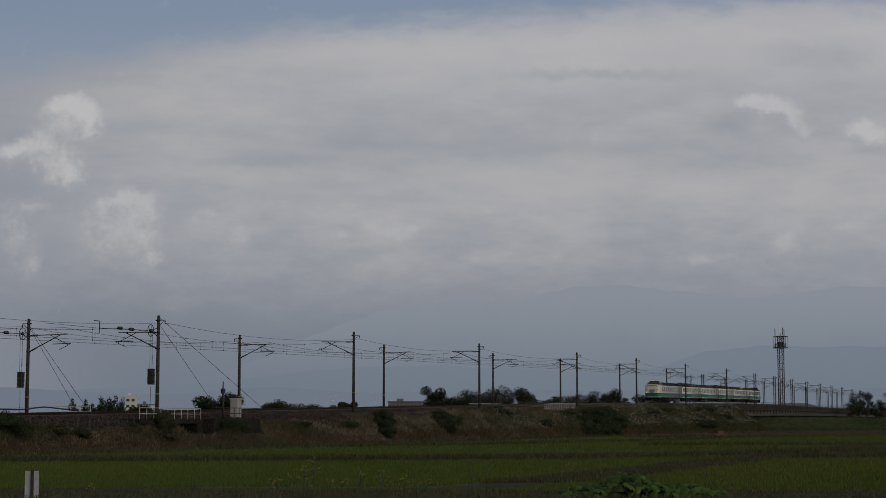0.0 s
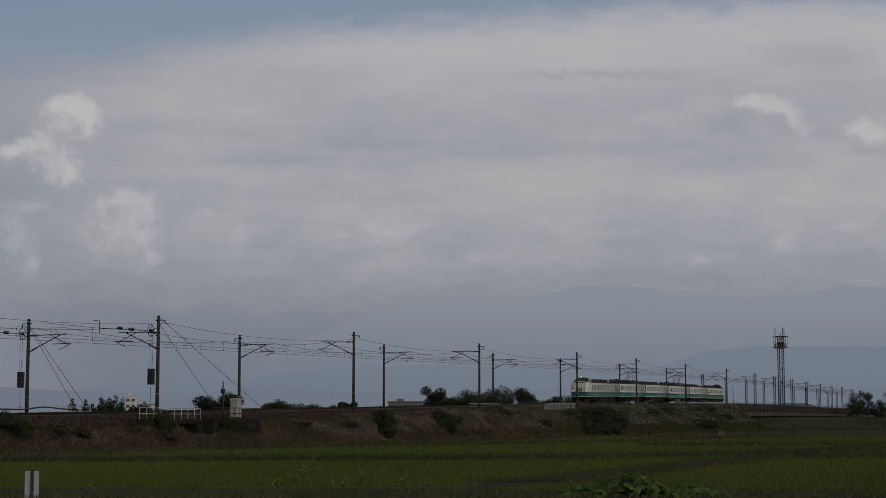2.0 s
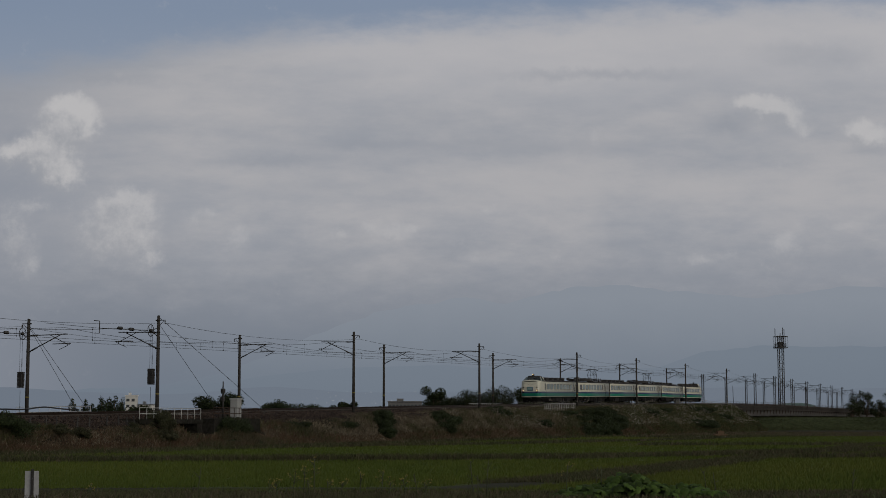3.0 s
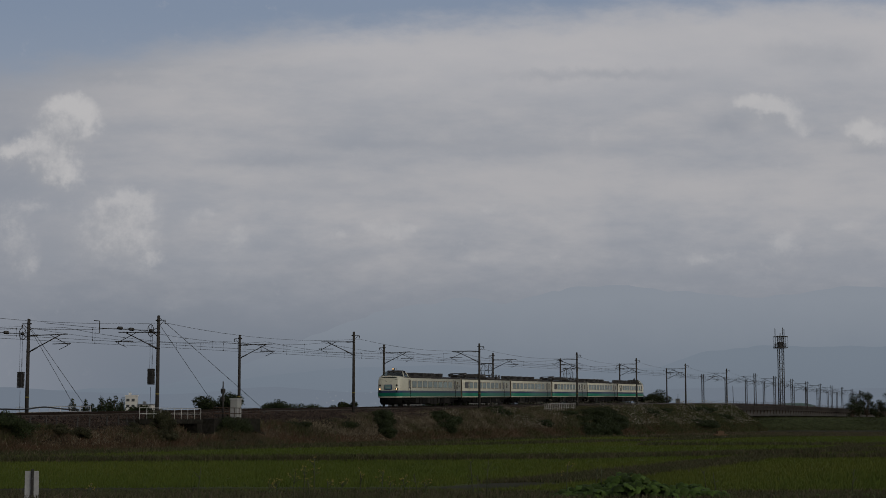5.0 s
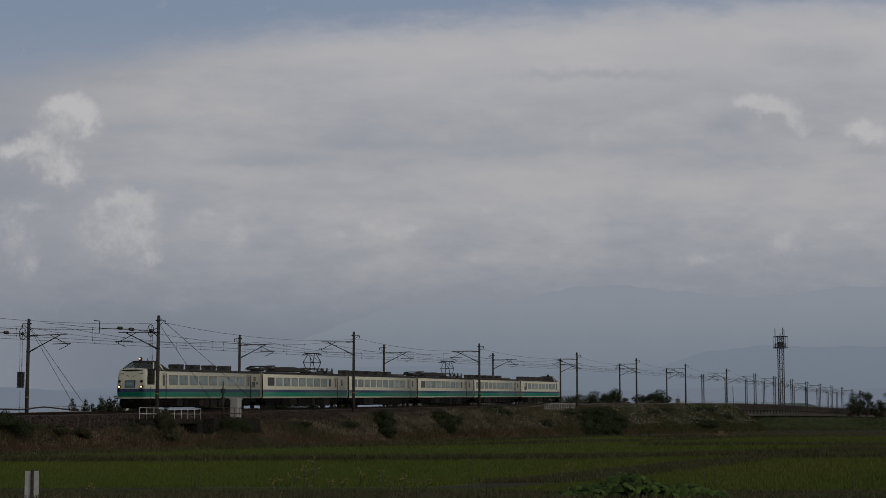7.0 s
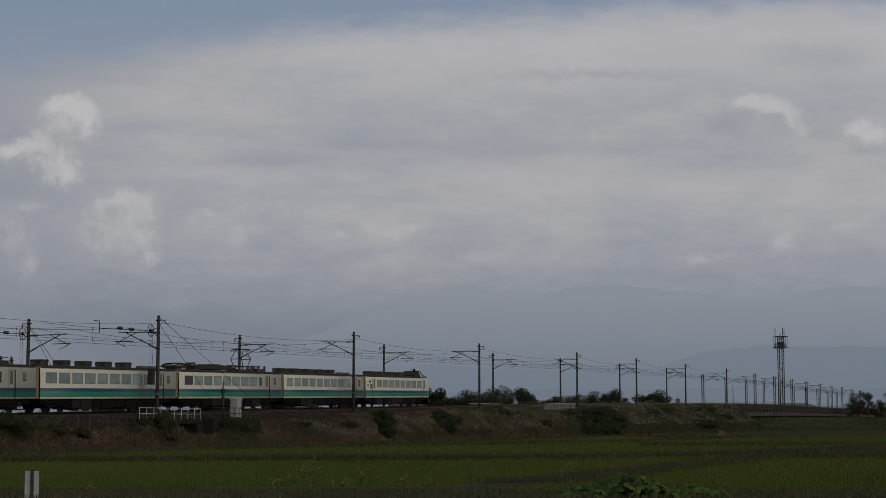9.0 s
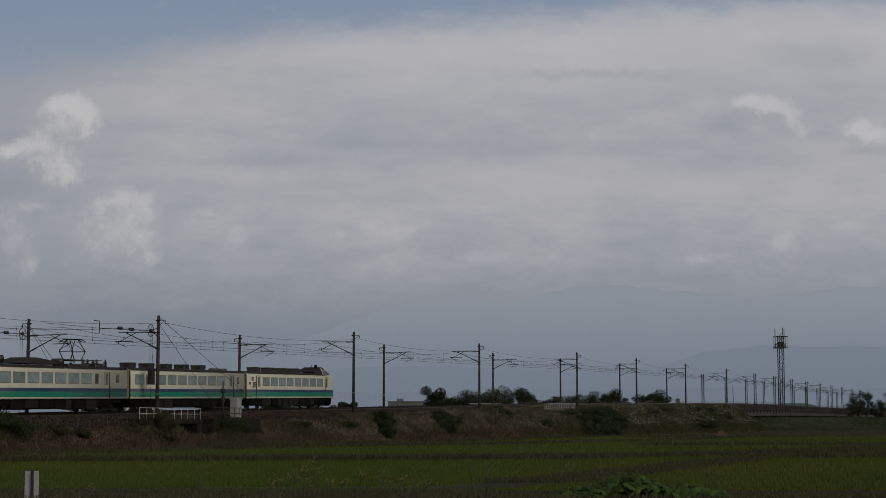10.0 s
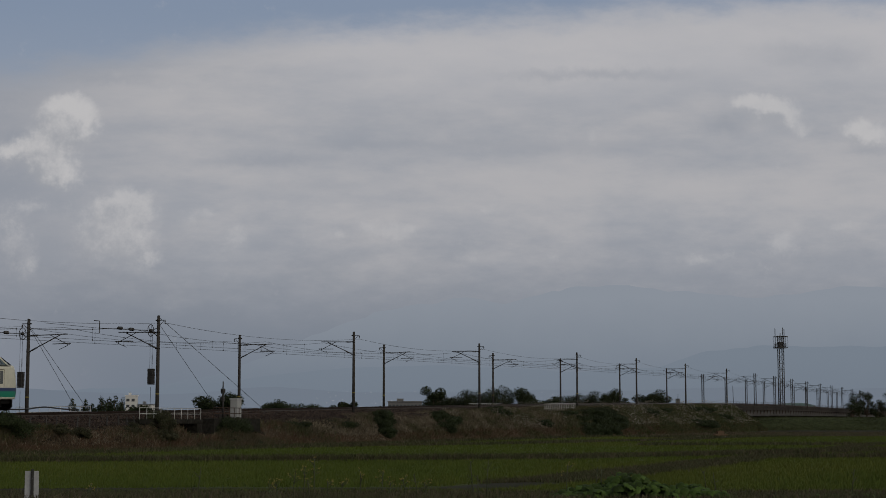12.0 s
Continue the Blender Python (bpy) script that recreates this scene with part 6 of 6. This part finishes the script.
# ---- the verge in front ----
def marker_board():
    top = thing("marker_board", "white rectangular board on a dark square post", "sign", at=pose(-9.8, 40.0, 0.3, 0, 0, 4))
    bm = bmesh.new()
    box(bm, (-0.165, -0.02, -0.1), (0.165, 0.0, 0.72), cut=0.006)
    part("board", bm, M["boardback"], top)
    bm = bmesh.new()
    box(bm, (-0.012, -0.085, -0.5), (0.05, -0.02, 0.765), cut=0.008)
    part("post", bm, M["darksteel"], top)
    bm = bmesh.new()
    for z in (0.12, 0.55):
        tube(bm, (0.02, -0.1, z), (0.02, -0.08, z), 0.014, n=8)
    part("bolt", bm, M["steel"], top)


marker_board()


def verge_z(y):
    return float(np.interp(y, [34, 46, 60], [0.55, 0.15, 0.0]))


def squash_patch():
    """Broad leaves on stalks, in a rough row; each plant is a thing."""
    r = random.Random(15)

    def leaf_mesh(seed):
        q = random.Random(seed)
        bm = bmesh.new()
        n = 14
        rim = []
        for i in range(n):
            t = 2 * math.pi * i / n
            rad = 0.135 * (1 + 0.18 * math.cos(5 * t + q.random()) - (0.5 if i == 0 else 0))
            rim.append((rad * math.cos(t), rad * math.sin(t), 0.035 * math.sin(3 * t + q.random() * 6) - 0.02))
        mid = [(0.5 * x, 0.5 * y, 0.03) for x, y, z in rim]
        vs = [bm.verts.new(p) for p in rim] + [bm.verts.new(p) for p in mid] + [bm.verts.new((0, 0, 0.0))]
        for i in range(n):
            j = (i + 1) % n
            bm.faces.new((vs[i], vs[j], vs[n + j], vs[n + i])).smooth = True
            bm.faces.new((vs[n + i], vs[n + j], vs[2 * n])).smooth = True
        return mesh_of("leaf", bm, M["squash"])
    leaves = [leaf_mesh(k) for k in range(4)]
    tall = ([2.8, 3.65, 4.15, 4.58, 5.1, 5.65, 6.25, 6.55, 6.8, 7.1], [0.16, 0.32, 0.38, 0.66, 0.5, 0.3, 0.38, 0.24, 0.2, 0.1])
    spots = [(2.85 + 0.19 * k, 41.9 + r.uniform(-0.5, 0.5), float(np.interp(2.85 + 0.19 * k, *tall))) for k in range(23)]
    spots += [(3.4 + 0.24 * k, 43.0 + r.uniform(-0.4, 0.4), float(np.interp(3.4 + 0.24 * k, *tall))) for k in range(13)]
    spots += [(2.8 + 0.16 * k, 40.9 + r.uniform(-0.3, 0.3), 0.7 * float(np.interp(2.8 + 0.16 * k, *tall))) for k in range(28)]
    spots += [(7.2 + 0.42 * k, 42.5 + r.uniform(-0.7, 0.7), 0.1) for k in range(12)]
    for x, y, hh in spots:
        z = verge_z(y)
        top = thing("squash_plant", "low squash plant with broad green leaves", "plant", "squash plants on the verge", pose(x, y, z - 0.03))
        for k in range(9 if hh > 0.15 else 6):
            a, d, h = r.uniform(0, 6.28), r.uniform(0.04, 0.26), r.uniform(0.35, 1.0) * hh
            p = Vector((d * math.cos(a), d * math.sin(a), h))
            bm = bmesh.new()
            tube(bm, (0.3 * p.x, 0.3 * p.y, -0.05), p, 0.008, 0.005, 5)
            part("stalk", bm, M["stem"], top)
            ob = new("leaf", leaves[r.randrange(4)])
            ob.parent = top
            sc = r.uniform(0.6, 1.1) * (1.0 if hh > 0.15 else 0.6)
            ob.matrix_basis = Matrix.LocRotScale(p, Euler((r.uniform(0.1, 0.75), r.uniform(-0.4, 0.4), r.uniform(-1.2, 1.2))), (sc, sc, sc))


squash_patch()


def weed(x, y, h, seed, flowers):
    r = random.Random(seed)
    top = thing("weed", "thin wild weed with small yellow flower heads" if flowers else "thin dry wild weed stalk", "weed", "weeds on the verge", pose(x, y, verge_z(y) - 0.02))
    tips = []
    bm = bmesh.new()
    bend = r.uniform(-0.08, 0.08)
    line(bm, [(0, 0, 0), (bend * 0.3, 0, h * 0.5), (bend, 0.02, h)], 0.012, 5)
    for k in range(5 if flowers else 3):
        f = r.uniform(0.5, 0.95)
        q = Vector((bend * f, 0, h * f))
        e = q + Vector((r.uniform(-0.16, 0.16), r.uniform(-0.1, 0.1), r.uniform(0.05, 0.18)))
        tube(bm, q, e, 0.009, n=4)
        tips.append(e)
    part("stem", bm, M["stem"], top)
    tips.append(Vector((bend, 0.02, h)))
    if flowers:
        for e in tips:
            bm = bmesh.new()
            for k in range(6):
                c = e + Vector((r.uniform(-0.035, 0.035), r.uniform(-0.03, 0.03), r.uniform(-0.02, 0.03)))
                d = r.uniform(0.008, 0.014)
                put(bm, [c + Vector(v) * d for v in ((1, 0, 0), (-1, 0, 0), (0, 1, 0), (0, -1, 0), (0, 0, 1), (0, 0, -1))],
                    [(0, 2, 4), (2, 1, 4), (1, 3, 4), (3, 0, 4), (2, 0, 5), (1, 2, 5), (3, 1, 5), (0, 3, 5)])
            part("flower_head", bm, M["yellow"], top)
    for k in range(6):
        f = r.uniform(0.1, 0.75)
        q = Vector((bend * f * f, 0, h * f))
        a = r.uniform(0, 6.28)
        d = Vector((math.cos(a), math.sin(a), 0.4)) * r.uniform(0.08, 0.17)
        w = Vector((-math.sin(a), math.cos(a), 0)) * 0.014
        bm = bmesh.new()
        put(bm, [q, q + d * 0.5 + w, q + d, q + d * 0.5 - w], [(0, 1, 2, 3)])
        part("leaf", bm, M["squash"], top)


for i, (x, y, h, fl) in enumerate(((-3.75, 42, 0.62, 1), (-3.48, 42.0, 0.8, 1), (-3.25, 42.3, 1.05, 1), (-3.35, 42.1, 0.5, 1), (-4.3, 41.5, 0.42, 1), (-4.1, 41.7, 0.36, 1), (-2.55, 42, 0.42, 1), (-2.9, 42.2, 0.45, 1),
                                   (-2.1, 42.6, 0.66, 1), (-1.55, 42.5, 0.7, 1), (-1.35, 42.2, 0.42, 1), (-0.95, 42.4, 0.5, 1), (-0.65, 42.3, 0.62, 0), (-0.4, 42.0, 0.42, 1),
                                   (0.9, 42.5, 0.6, 0), (0.75, 42.5, 0.95, 0), (1.1, 42.6, 0.9, 0), (3.15, 43, 0.85, 1), (3.9, 43, 0.8, 0), (4.05, 43, 0.75, 0), (-8.9, 42, 0.3, 1),
                                   (6.75, 43, 0.7, 0), (7.0, 43, 0.6, 0), (10.6, 43.5, 0.75, 0), (11.6, 43.5, 0.7, 0), (-6.2, 42.5, 0.7, 0))):
    weed(x, y, h, 500 + i, fl)


def verge_grass():
    g = np.random.default_rng(77)
    N = 7000
    y = 39 + g.random(N) * 11
    x = (g.random(N) * 2 - 1) * (0.29 * y)
    z = np.interp(y, [34, 46, 60], [0.55, 0.15, 0.0])
    P = np.stack([x, y, z - 0.03], 1)
    tufts("verge_grass", "short grey-brown grass along the verge", "grass", P, np.full(N, 0.16), np.full(N, 0.016), [M["bund"], M["weed"], M["dry"]],
          g.integers(0, 3, N), 6, 0.6, 2, 9)


verge_grass()


# ---- what moves ----
def run_at(t):
    """The train's place at t: a smooth curve through its known places."""
    ts, ss = [r[0] for r in RUN], [r[1] for r in RUN]
    co = np.polyfit(ts, ss, 4)
    return float(np.polyval(co, t))


def motions():
    walk(sky, [(0.0, pose(0, SKY_Y, 0)), (12.0, pose(-7.0, SKY_Y, 0.0))])
    for car, k, turn in TRAIN:
        rows = []
        for i in range(13):
            t = float(i)
            s = run_at(t) + k * 20.5
            v = place(s, NEAR_TRACK, rail_z(s))
            slope = math.degrees(math.atan(rail_z(s + 5) - rail_z(s - 5)) / 10)
            rows.append((t, pose(v.x, v.y, v.z, 0, slope if turn else -slope, ALONG + turn)))
        walk(car, rows)


motions()
